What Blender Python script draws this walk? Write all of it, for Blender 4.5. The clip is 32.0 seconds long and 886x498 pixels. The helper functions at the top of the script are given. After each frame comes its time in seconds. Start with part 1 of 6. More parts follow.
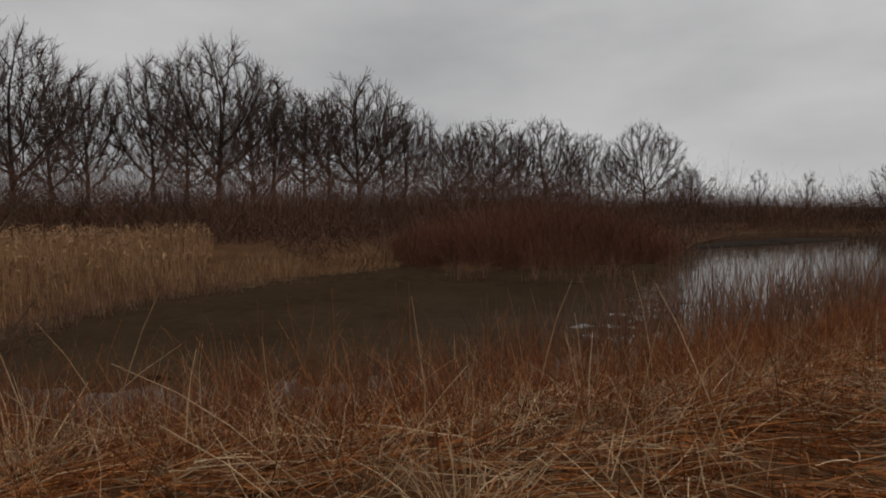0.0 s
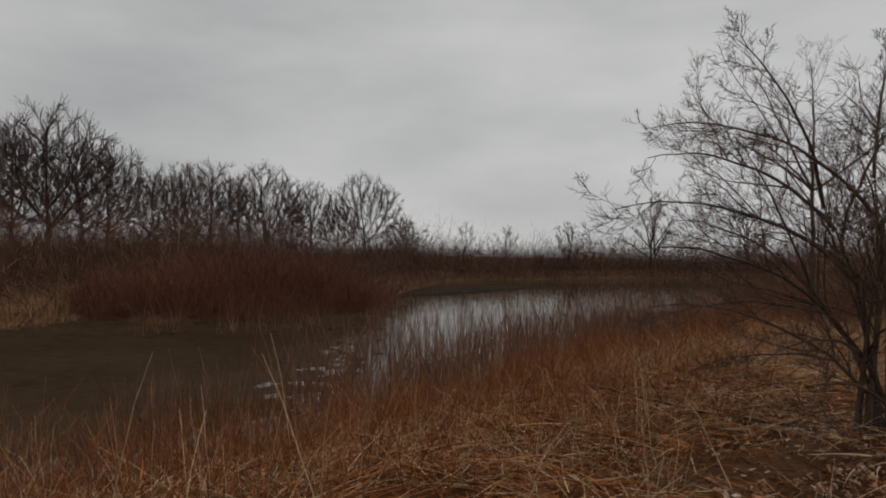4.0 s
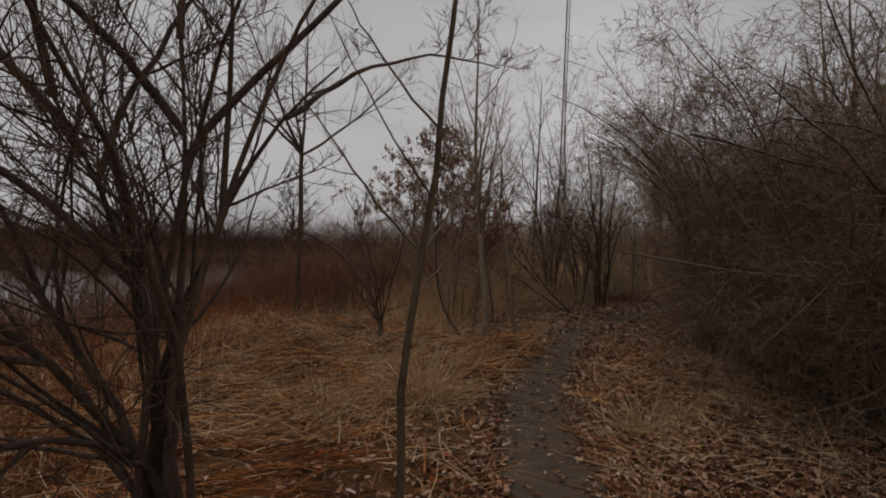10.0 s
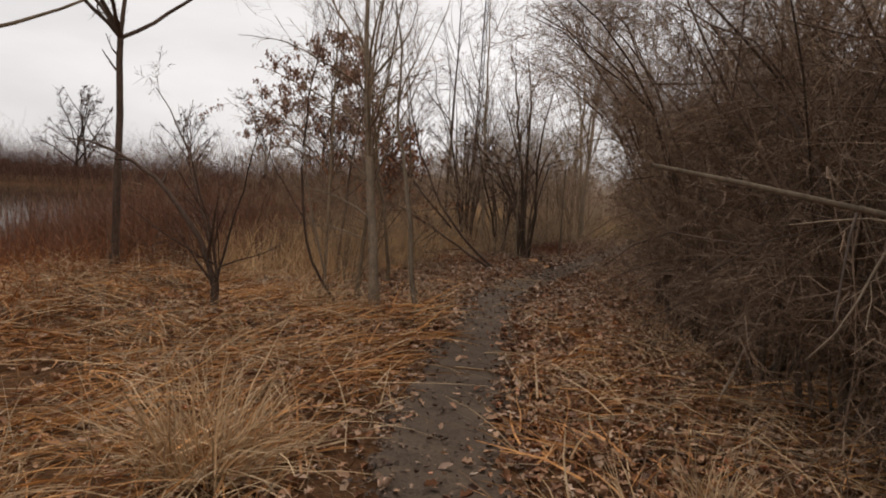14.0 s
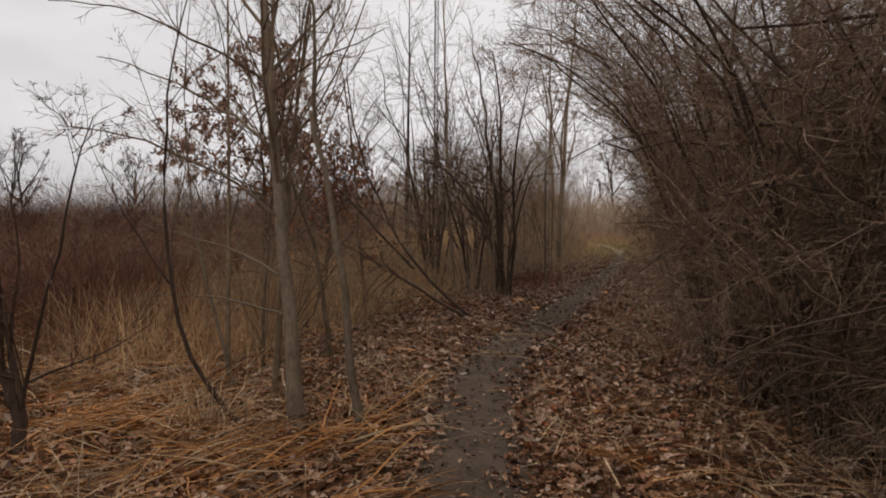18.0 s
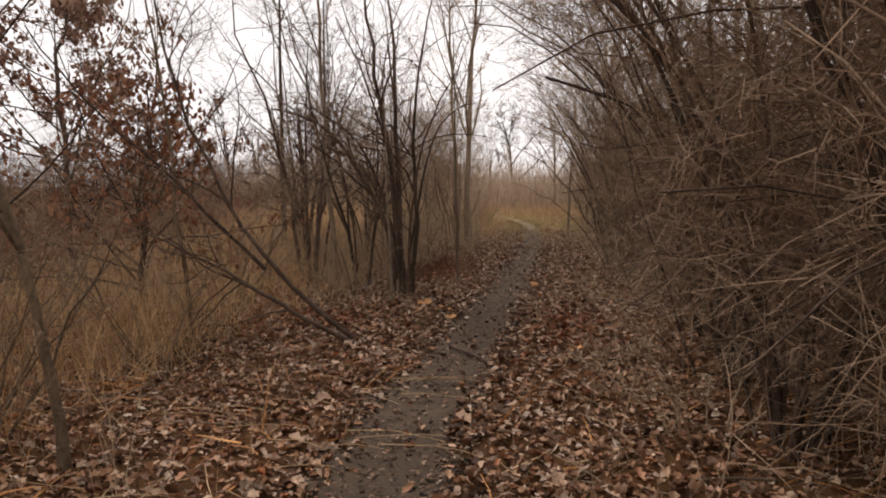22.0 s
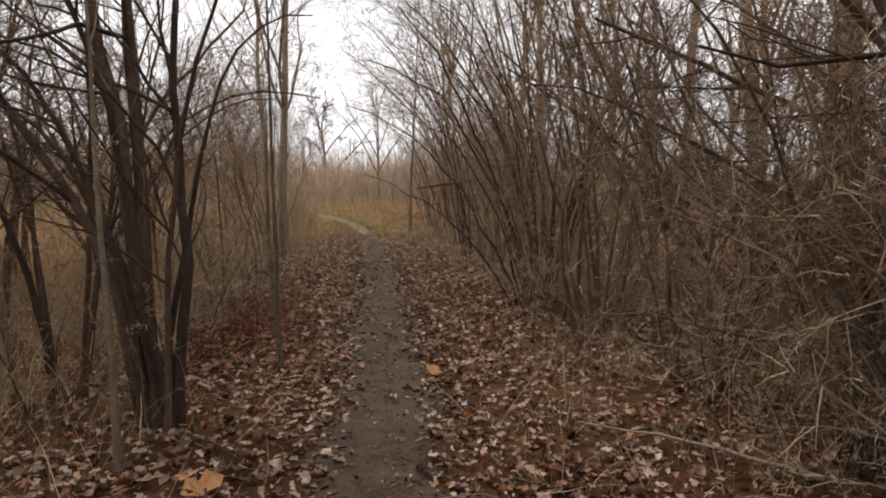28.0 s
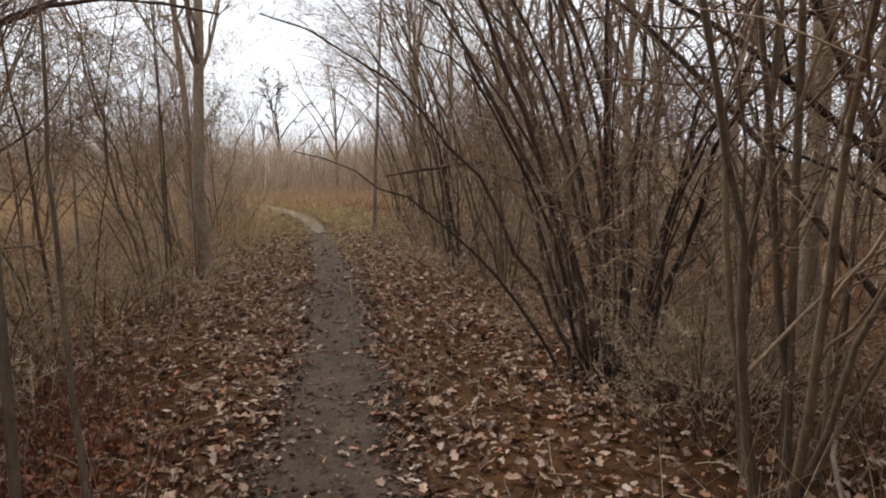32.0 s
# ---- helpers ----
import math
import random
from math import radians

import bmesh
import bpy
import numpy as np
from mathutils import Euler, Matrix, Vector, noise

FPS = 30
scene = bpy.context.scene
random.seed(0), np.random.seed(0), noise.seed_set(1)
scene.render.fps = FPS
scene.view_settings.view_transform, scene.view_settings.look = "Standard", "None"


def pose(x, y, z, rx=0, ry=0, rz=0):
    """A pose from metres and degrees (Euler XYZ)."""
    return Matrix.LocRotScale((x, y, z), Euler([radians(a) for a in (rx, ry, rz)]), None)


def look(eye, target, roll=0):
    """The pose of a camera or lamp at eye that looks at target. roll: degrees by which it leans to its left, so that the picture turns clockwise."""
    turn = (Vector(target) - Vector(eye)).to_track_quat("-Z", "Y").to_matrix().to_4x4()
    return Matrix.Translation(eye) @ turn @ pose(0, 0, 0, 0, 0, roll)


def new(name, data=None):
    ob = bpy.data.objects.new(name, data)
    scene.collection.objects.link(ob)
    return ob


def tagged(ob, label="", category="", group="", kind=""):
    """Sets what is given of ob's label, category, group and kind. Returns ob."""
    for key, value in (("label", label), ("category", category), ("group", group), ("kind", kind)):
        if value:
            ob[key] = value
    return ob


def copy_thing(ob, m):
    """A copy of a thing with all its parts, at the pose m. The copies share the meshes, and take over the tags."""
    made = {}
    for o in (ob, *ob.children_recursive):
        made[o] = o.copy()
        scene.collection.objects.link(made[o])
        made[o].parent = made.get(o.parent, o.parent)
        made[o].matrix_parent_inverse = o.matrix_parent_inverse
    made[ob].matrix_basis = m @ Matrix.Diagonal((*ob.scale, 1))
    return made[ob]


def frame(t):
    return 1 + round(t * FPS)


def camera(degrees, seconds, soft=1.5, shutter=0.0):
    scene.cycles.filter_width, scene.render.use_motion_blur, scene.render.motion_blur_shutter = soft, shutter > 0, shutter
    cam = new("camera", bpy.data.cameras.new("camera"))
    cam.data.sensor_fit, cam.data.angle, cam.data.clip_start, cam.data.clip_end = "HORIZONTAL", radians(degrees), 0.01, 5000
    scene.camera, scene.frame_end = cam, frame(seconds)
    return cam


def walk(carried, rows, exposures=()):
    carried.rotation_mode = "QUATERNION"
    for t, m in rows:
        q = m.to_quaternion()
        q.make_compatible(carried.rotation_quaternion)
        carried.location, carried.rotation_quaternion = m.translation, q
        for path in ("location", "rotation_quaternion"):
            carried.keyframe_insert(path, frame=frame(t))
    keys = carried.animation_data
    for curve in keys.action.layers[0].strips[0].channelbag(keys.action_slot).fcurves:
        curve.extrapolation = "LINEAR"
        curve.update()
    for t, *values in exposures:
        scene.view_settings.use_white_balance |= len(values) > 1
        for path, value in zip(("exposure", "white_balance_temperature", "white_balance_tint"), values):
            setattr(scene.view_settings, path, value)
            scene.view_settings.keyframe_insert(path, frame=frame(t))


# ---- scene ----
cam = camera(63.6, 32.0, soft=1.9)
PATH = [
    (0, (2.769, -8.252, 1.471), (0.831, -7.774, 1.348), 0.05),
    (0.5, (2.845, -8.274, 1.491), (0.872, -7.978, 1.358), -0.49),
    (1, (2.906, -8.251, 1.494), (0.920, -8.079, 1.334), -1.04),
    (1.5, (2.854, -8.152, 1.486), (0.878, -7.893, 1.313), -0.55),
    (2, (2.688, -7.973, 1.480), (0.761, -7.458, 1.340), 1.33),
    (2.5, (2.652, -7.809, 1.495), (0.776, -7.120, 1.428), -0.10),
    (3, (2.504, -7.589, 1.501), (0.709, -6.709, 1.507), 2.32),
    (3.5, (2.455, -7.449, 1.491), (0.728, -6.442, 1.424), 0.77),
    (4, (2.361, -7.300, 1.520), (0.732, -6.140, 1.535), 1.02),
    (4.5, (2.296, -7.087, 1.525), (0.721, -5.856, 1.584), 0.39),
    (6.5, (1.791, -5.365, 1.524), (0.250, -4.092, 1.462), -0.01),
    (7, (1.705, -5.081, 1.519), (0.204, -3.759, 1.488), 1.07),
    (7.5, (1.666, -4.753, 1.528), (0.262, -3.329, 1.538), 0.17),
    (8, (1.652, -4.384, 1.552), (0.353, -2.863, 1.535), 1.09),
    (8.5, (1.559, -4.048, 1.540), (0.425, -2.401, 1.543), 2.12),
    (9, (1.512, -3.684, 1.508), (0.444, -1.993, 1.486), 1.57),
    (9.5, (1.481, -3.297, 1.540), (0.583, -1.511, 1.488), 2.58),
    (10, (1.368, -2.871, 1.528), (0.669, -0.997, 1.514), 2.41),
    (10.5, (1.338, -2.391, 1.500), (0.683, -0.501, 1.506), 1.64),
    (11, (1.322, -1.928, 1.503), (0.904, 0.027, 1.447), 2.17),
    (11.5, (1.178, -1.496, 1.477), (0.847, 0.475, 1.383), 1.20),
    (12, (1.125, -1.058, 1.455), (0.693, 0.894, 1.417), 2.17),
    (12.5, (1.011, -0.638, 1.447), (0.567, 1.312, 1.429), 2.81),
    (13, (0.861, -0.243, 1.440), (0.471, 1.715, 1.323), 2.47),
    (13.5, (0.765, 0.194, 1.411), (0.381, 2.152, 1.280), 3.80),
    (14, (0.612, 0.578, 1.389), (0.152, 2.517, 1.227), 4.14),
    (14.5, (0.507, 1.000, 1.387), (0.103, 2.946, 1.162), 4.48),
    (15, (0.474, 1.416, 1.432), (0.004, 3.358, 1.328), 2.76),
    (15.5, (0.419, 1.763, 1.442), (0.026, 3.721, 1.340), 1.14),
    (17.5, (0.035, 3.013, 1.487), (-0.343, 4.973, 1.368), 0.07),
    (18, (-0.009, 3.432, 1.494), (-0.377, 5.396, 1.399), 0.49),
    (18.5, (-0.129, 3.826, 1.480), (-0.446, 5.801, 1.435), 0.45),
    (19, (-0.189, 4.196, 1.473), (-0.499, 6.170, 1.380), -1.47),
    (19.5, (-0.175, 4.651, 1.459), (-0.375, 6.637, 1.323), 0.65),
    (20, (-0.202, 5.099, 1.422), (-0.289, 7.094, 1.311), 0.92),
    (20.5, (-0.276, 5.595, 1.437), (-0.365, 7.584, 1.244), -0.46),
    (21, (-0.262, 6.047, 1.466), (-0.457, 8.030, 1.302), 0.18),
    (21.5, (-0.320, 6.451, 1.463), (-0.432, 8.444, 1.336), 1.24),
    (22, (-0.375, 6.877, 1.456), (-0.459, 8.868, 1.287), -0.49),
    (22.5, (-0.381, 7.334, 1.452), (-0.466, 9.322, 1.248), 1.11),
    (23, (-0.455, 7.779, 1.433), (-0.542, 9.771, 1.269), 0.62),
    (23.5, (-0.531, 8.226, 1.435), (-0.633, 10.215, 1.243), -0.85),
    (24, (-0.546, 8.668, 1.435), (-0.663, 10.655, 1.242), 0.85),
    (24.5, (-0.647, 9.113, 1.439), (-0.610, 11.105, 1.265), 1.28),
    (26.5, (-0.716, 10.776, 1.474), (-0.462, 12.753, 1.319), -0.50),
    (27, (-0.688, 11.220, 1.462), (-0.378, 13.189, 1.295), 1.00),
    (27.5, (-0.669, 11.645, 1.490), (-0.152, 13.570, 1.318), 0.38),
    (28, (-0.575, 12.116, 1.487), (-0.135, 14.057, 1.293), -0.19),
    (28.5, (-0.503, 12.573, 1.510), (-0.034, 14.512, 1.369), 0.65),
    (29, (-0.486, 13.022, 1.533), (0.079, 14.931, 1.345), 0.88),
    (29.5, (-0.403, 13.471, 1.519), (-0.011, 15.427, 1.369), 1.02),
    (30, (-0.320, 13.946, 1.518), (0.107, 15.893, 1.354), 1.12),
    (30.5, (-0.272, 14.414, 1.532), (0.248, 16.335, 1.335), -0.28),
    (31, (-0.123, 14.839, 1.486), (0.280, 16.793, 1.358), 0.71),
    (31.5, (-0.050, 15.260, 1.467), (0.474, 17.183, 1.309), 1.36),
    (32, (-0.018, 15.719, 1.458), (0.525, 17.629, 1.224), -0.63),
]
EXPOSURES = [(0, -0.28, 6600, 11), (1.1, -0.15, 6700, 12), (2.0, 0.45, 6700, 13), (3.2, -0.15, 6600, 10), (6.5, -0.35, 6700, 11), (8.5, -0.55, 6700, 13), (10, -0.55, 6700, 13), (11.5, -0.4, 6700, 13), (12.5, -0.15, 6700, 13), (13, 0.05, 6700, 13), (14, 0.42, 6800, 14), (15, 0.42, 6700, 13), (18, 0.22, 6700, 14), (20.5, 0.1, 6800, 15), (22, 0.74, 6900, 16), (24, 0.88, 6900, 16), (27, 0.86, 6600, 13), (30, 0.86, 6400, 11), (32, 0.9, 6200, 10)]
walk(cam, [(t, look(eye, target, roll)) for t, eye, target, roll in PATH], EXPOSURES)

# ---------------------------------------------------------------- light
SKY_STRENGTH = 0.1
world = bpy.data.worlds.new("overcast_sky")
scene.world = world
world.use_nodes = True
wt = world.node_tree
wt.nodes.clear()
sky = wt.nodes.new("ShaderNodeTexSky")
sky.sky_type = "NISHITA"
sky.sun_disc = False
sky.sun_elevation = radians(48)
sky.sun_rotation = radians(-30)
pale = wt.nodes.new("ShaderNodeHueSaturation")
pale.inputs["Saturation"].default_value = 0.08
wt.links.new(sky.outputs["Color"], pale.inputs["Color"])
coord = wt.nodes.new("ShaderNodeTexCoord")
stretch = wt.nodes.new("ShaderNodeMapping")
stretch.inputs["Scale"].default_value = (1.0, 1.0, 3.2)
wt.links.new(coord.outputs["Generated"], stretch.inputs["Vector"])
cloud = wt.nodes.new("ShaderNodeTexNoise")
cloud.inputs["Scale"].default_value = 1.5
cloud.inputs["Detail"].default_value = 5
cloud.inputs["Roughness"].default_value = 0.5
wt.links.new(stretch.outputs["Vector"], cloud.inputs["Vector"])
tone = wt.nodes.new("ShaderNodeValToRGB")
tone.color_ramp.elements[0].position = 0.3
tone.color_ramp.elements[0].color = (3.5, 3.62, 3.75, 1)
tone.color_ramp.elements[1].position = 0.7
tone.color_ramp.elements[1].color = (7.3, 7.36, 7.45, 1)
wt.links.new(cloud.outputs["Fac"], tone.inputs["Fac"])
blend = wt.nodes.new("ShaderNodeMix")
blend.data_type = "RGBA"
blend.inputs[0].default_value = 0.85
wt.links.new(pale.outputs["Color"], blend.inputs[6])
wt.links.new(tone.outputs["Color"], blend.inputs[7])
back = wt.nodes.new("ShaderNodeBackground")
back.inputs["Strength"].default_value = SKY_STRENGTH
wt.links.new(blend.outputs[2], back.inputs["Color"])
out = wt.nodes.new("ShaderNodeOutputWorld")
wt.links.new(back.outputs["Background"], out.inputs["Surface"])

sun_data = bpy.data.lights.new("sun", "SUN")
sun_data.energy = 1.1
sun_data.angle = radians(25)
sun_data.color = (1.0, 0.96, 0.9)
sun = new("sun", sun_data)
sun.matrix_world = look((0, 0, 60), (22, -34, 15))

# ---------------------------------------------------------------- materials


def node(tree, kind, **values):
    made = tree.nodes.new(kind)
    for key, value in values.items():
        made.inputs[key].default_value = value
    return made


def surface(name, dark, light, scale=8.0, rough=0.9, bump=0.4, fine=60.0, per="object", spread=0.35, stretch_z=1.0, spec=0.25, wet=0.0):
    """Two-scale noise between two colours, a shift of value per piece, and fine relief."""
    mat = bpy.data.materials.new(name)
    mat.use_nodes = True
    tree = mat.node_tree
    shader = tree.nodes["Principled BSDF"]
    where = tree.nodes.new("ShaderNodeTexCoord")
    mapping = tree.nodes.new("ShaderNodeMapping")
    mapping.inputs["Scale"].default_value = (1, 1, stretch_z)
    tree.links.new(where.outputs["Object"], mapping.inputs["Vector"])
    broad = node(tree, "ShaderNodeTexNoise", Scale=scale, Detail=4.0, Roughness=0.6)
    small = node(tree, "ShaderNodeTexNoise", Scale=fine, Detail=3.0, Roughness=0.65)
    for n in (broad, small):
        tree.links.new(mapping.outputs["Vector"], n.inputs["Vector"])
    add = tree.nodes.new("ShaderNodeMath")
    add.operation = "MULTIPLY_ADD"
    add.inputs[1].default_value = 0.5
    tree.links.new(small.outputs["Fac"], add.inputs[0])
    half = tree.nodes.new("ShaderNodeMath")
    half.operation = "MULTIPLY"
    half.inputs[1].default_value = 0.5
    tree.links.new(broad.outputs["Fac"], half.inputs[0])
    tree.links.new(half.outputs[0], add.inputs[2])
    ramp = tree.nodes.new("ShaderNodeValToRGB")
    ramp.color_ramp.elements[0].position, ramp.color_ramp.elements[1].position = 0.36, 0.64
    ramp.color_ramp.elements[0].color, ramp.color_ramp.elements[1].color = (*dark, 1), (*light, 1)
    tree.links.new(add.outputs[0], ramp.inputs["Fac"])
    if per == "island":
        pick = tree.nodes.new("ShaderNodeNewGeometry").outputs["Random Per Island"]
    else:
        pick = tree.nodes.new("ShaderNodeObjectInfo").outputs["Random"]
    shift = tree.nodes.new("ShaderNodeMapRange")
    shift.inputs["To Min"].default_value, shift.inputs["To Max"].default_value = 1 - spread, 1 + spread
    tree.links.new(pick, shift.inputs["Value"])
    vary = tree.nodes.new("ShaderNodeHueSaturation")
    tree.links.new(ramp.outputs["Color"], vary.inputs["Color"])
    tree.links.new(shift.outputs["Result"], vary.inputs["Value"])
    tree.links.new(vary.outputs["Color"], shader.inputs["Base Color"])
    shader.inputs["Roughness"].default_value = rough
    shader.inputs["Specular IOR Level"].default_value = spec
    if wet:
        gloss = tree.nodes.new("ShaderNodeMapRange")
        gloss.inputs["From Min"].default_value, gloss.inputs["From Max"].default_value = 0.42, 0.6
        gloss.inputs["To Min"].default_value, gloss.inputs["To Max"].default_value = rough - wet, rough
        tree.links.new(broad.outputs["Fac"], gloss.inputs["Value"])
        tree.links.new(gloss.outputs["Result"], shader.inputs["Roughness"])
    if bump:
        relief = node(tree, "ShaderNodeBump", Strength=bump, Distance=0.01)
        tree.links.new(add.outputs[0], relief.inputs["Height"])
        tree.links.new(relief.outputs["Normal"], shader.inputs["Normal"])
    return mat


def leafy(name, colours, spread=0.3, rough=0.7, through_light=0.25):
    """Dry leaves: a colour per leaf picked along a ramp."""
    mat = bpy.data.materials.new(name)
    mat.use_nodes = True
    tree = mat.node_tree
    shader = tree.nodes["Principled BSDF"]
    pick = tree.nodes.new("ShaderNodeNewGeometry").outputs["Random Per Island"]
    ramp = tree.nodes.new("ShaderNodeValToRGB")
    while len(ramp.color_ramp.elements) < len(colours):
        ramp.color_ramp.elements.new(0.5)
    for n, (place, colour) in enumerate(colours):
        ramp.color_ramp.elements[n].position = place
        ramp.color_ramp.elements[n].color = (*colour, 1)
    tree.links.new(pick, ramp.inputs["Fac"])
    where = tree.nodes.new("ShaderNodeTexCoord")
    mottle = node(tree, "ShaderNodeTexNoise", Scale=45.0, Detail=3.0)
    tree.links.new(where.outputs["Object"], mottle.inputs["Vector"])
    shift = tree.nodes.new("ShaderNodeMapRange")
    shift.inputs["To Min"].default_value, shift.inputs["To Max"].default_value = 1 - spread, 1 + spread
    tree.links.new(mottle.outputs["Fac"], shift.inputs["Value"])
    vary = tree.nodes.new("ShaderNodeHueSaturation")
    tree.links.new(ramp.outputs["Color"], vary.inputs["Color"])
    tree.links.new(shift.outputs["Result"], vary.inputs["Value"])
    tree.links.new(vary.outputs["Color"], shader.inputs["Base Color"])
    shader.inputs["Roughness"].default_value = rough
    shader.inputs["Specular IOR Level"].default_value = 0.3
    return mat


M_GROUND = surface("dark_soil_and_duff", (0.04, 0.02, 0.01), (0.125, 0.062, 0.029), 1.6, 0.98, 1.0, 30, spec=0.04)
M_TRAIL = surface("packed_damp_earth", (0.046, 0.031, 0.021), (0.128, 0.091, 0.064), 3.2, 0.95, 1.6, 55, wet=0.1, spec=0.1)
M_BARK = surface("dark_brown_bark", (0.042, 0.027, 0.019), (0.13, 0.088, 0.063), 6, 0.92, 0.8, 45, stretch_z=0.3)
M_BARK_GREY = surface("grey_bark", (0.14, 0.102, 0.068), (0.31, 0.237, 0.165), 7, 0.9, 0.8, 50, stretch_z=0.35)
M_BARK_PALE = surface("pale_weathered_wood", (0.24, 0.18, 0.13), (0.46, 0.37, 0.28), 9, 0.85, 0.5, 60, stretch_z=0.4)
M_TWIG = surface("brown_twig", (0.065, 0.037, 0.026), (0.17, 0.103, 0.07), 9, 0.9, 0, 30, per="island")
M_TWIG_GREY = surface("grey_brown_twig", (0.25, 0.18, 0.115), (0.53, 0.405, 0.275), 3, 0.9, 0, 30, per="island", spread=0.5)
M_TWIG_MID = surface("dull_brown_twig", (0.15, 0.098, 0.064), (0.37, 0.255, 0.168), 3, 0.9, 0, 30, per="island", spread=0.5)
# the dull brown twig again, darkened to carry shade in the near thicket
M_TWIG_SHADE = surface("shaded_brown_twig", (0.098, 0.063, 0.042), (0.245, 0.164, 0.108), 3, 0.9, 0, 30, per="island", spread=0.5)
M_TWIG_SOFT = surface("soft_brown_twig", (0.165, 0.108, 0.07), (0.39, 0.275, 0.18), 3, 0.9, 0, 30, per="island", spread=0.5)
M_BARK_OPEN = surface("khaki_brown_bark", (0.095, 0.066, 0.041), (0.26, 0.19, 0.122), 6, 0.92, 0.8, 45, stretch_z=0.3)
M_TWIG_RED = surface("red_brown_twig", (0.108, 0.04, 0.024), (0.23, 0.09, 0.052), 0.4, 0.9, 0, 8, per="island", spread=0.3)
M_TWIG_FAR = surface("far_brush_twig", (0.072, 0.036, 0.023), (0.165, 0.086, 0.055), 0.12, 0.95, 0, 3, per="island")
M_TWIG_RUSSET = surface("russet_brush_twig", (0.125, 0.056, 0.036), (0.29, 0.145, 0.09), 0.4, 0.9, 0, 8, per="island", spread=0.4)
M_TWIG_HAZE = surface("hazy_brush_twig", (0.36, 0.265, 0.185), (0.6, 0.46, 0.335), 0.3, 0.95, 0, 4, per="island")
M_SAND = surface("trodden_sandy_grass", (0.13, 0.1, 0.065), (0.25, 0.195, 0.125), 1.5, 0.95, 0.8, 30, spec=0.1)
M_STALK_DARK = surface("dark_wet_stalk", (0.13, 0.066, 0.04), (0.3, 0.16, 0.1), 1.5, 0.8, 0, 20, per="island", spread=0.5)
M_MUD = surface("wet_black_mud", (0.018, 0.012, 0.009), (0.042, 0.029, 0.021), 0.6, 1.0, 0.5, 12, spec=0.02)
M_BARK_FAR = surface("far_tree_bark", (0.022, 0.016, 0.012), (0.06, 0.043, 0.034), 1, 0.95, 0, 6)
M_TWIG_TREE = surface("far_tree_twig", (0.055, 0.037, 0.03), (0.13, 0.088, 0.07), 0.5, 0.95, 0, 6, per="island")
M_STRAW = surface("orange_straw", (0.19, 0.068, 0.02), (0.6, 0.3, 0.105), 0.9, 0.75, 0, 25, per="island", spread=0.7, spec=0.3)
M_STRAW_DULL = surface("brown_straw", (0.135, 0.042, 0.011), (0.43, 0.162, 0.045), 0.9, 0.8, 0, 25, per="island", spread=0.7, spec=0.2)
M_STRAW_PALE = surface("pale_straw", (0.38, 0.24, 0.125), (0.66, 0.47, 0.275), 2.0, 0.7, 0, 25, per="island", spread=0.4, spec=0.3)
M_STALK = surface("red_brown_stalk", (0.13, 0.042, 0.015), (0.35, 0.132, 0.047), 1.2, 0.85, 0, 20, per="island", spread=0.55)
M_REED = surface("tan_reed", (0.27, 0.148, 0.074), (0.48, 0.29, 0.15), 0.5, 0.8, 0, 8, per="island", spread=0.3)
M_MEADOW = surface("russet_dry_grass", (0.4, 0.25, 0.13), (0.7, 0.48, 0.265), 0.4, 0.85, 0, 8, per="island", spread=0.4)
M_MEADOW_DARK = surface("dull_dead_grass", (0.1, 0.047, 0.026), (0.27, 0.135, 0.072), 0.4, 0.85, 0, 8, per="island", spread=0.45)
M_PALEGRASS = surface("yellowed_grass", (0.34, 0.24, 0.1), (0.55, 0.42, 0.2), 0.9, 0.85, 0, 9, per="island", spread=0.3)
M_STEEL = surface("weathered_galvanised_steel", (0.1, 0.1, 0.1), (0.2, 0.2, 0.2), 2.0, 0.6, 0, 20)
M_LEAF = leafy("fallen_oak_leaves", [(0.0, (0.1, 0.042, 0.022)), (0.26, (0.27, 0.12, 0.056)), (0.5, (0.4, 0.205, 0.108)), (0.76, (0.52, 0.325, 0.2)), (0.93, (0.64, 0.46, 0.33)), (1.0, (0.52, 0.165, 0.05))])
M_LEAF_OLD = leafy("weathered_fallen_leaves", [(0.0, (0.08, 0.04, 0.027)), (0.3, (0.21, 0.112, 0.07)), (0.55, (0.33, 0.2, 0.132)), (0.78, (0.46, 0.325, 0.235)), (0.95, (0.6, 0.47, 0.37)), (1.0, (0.45, 0.16, 0.065))])
M_LEAF_TREE = leafy("clinging_oak_leaves", [(0.0, (0.19, 0.098, 0.066)), (0.5, (0.36, 0.215, 0.15)), (1.0, (0.53, 0.35, 0.26))])
M_CRUMB = leafy("trodden_crumbs", [(0.0, (0.035, 0.021, 0.014)), (0.5, (0.11, 0.064, 0.04)), (0.85, (0.22, 0.135, 0.085)), (1.0, (0.4, 0.27, 0.18))])
M_LEAF_RUST = leafy("rusty_leaves", [(0.0, (0.15, 0.055, 0.026)), (0.5, (0.27, 0.105, 0.048)), (1.0, (0.38, 0.18, 0.09))])

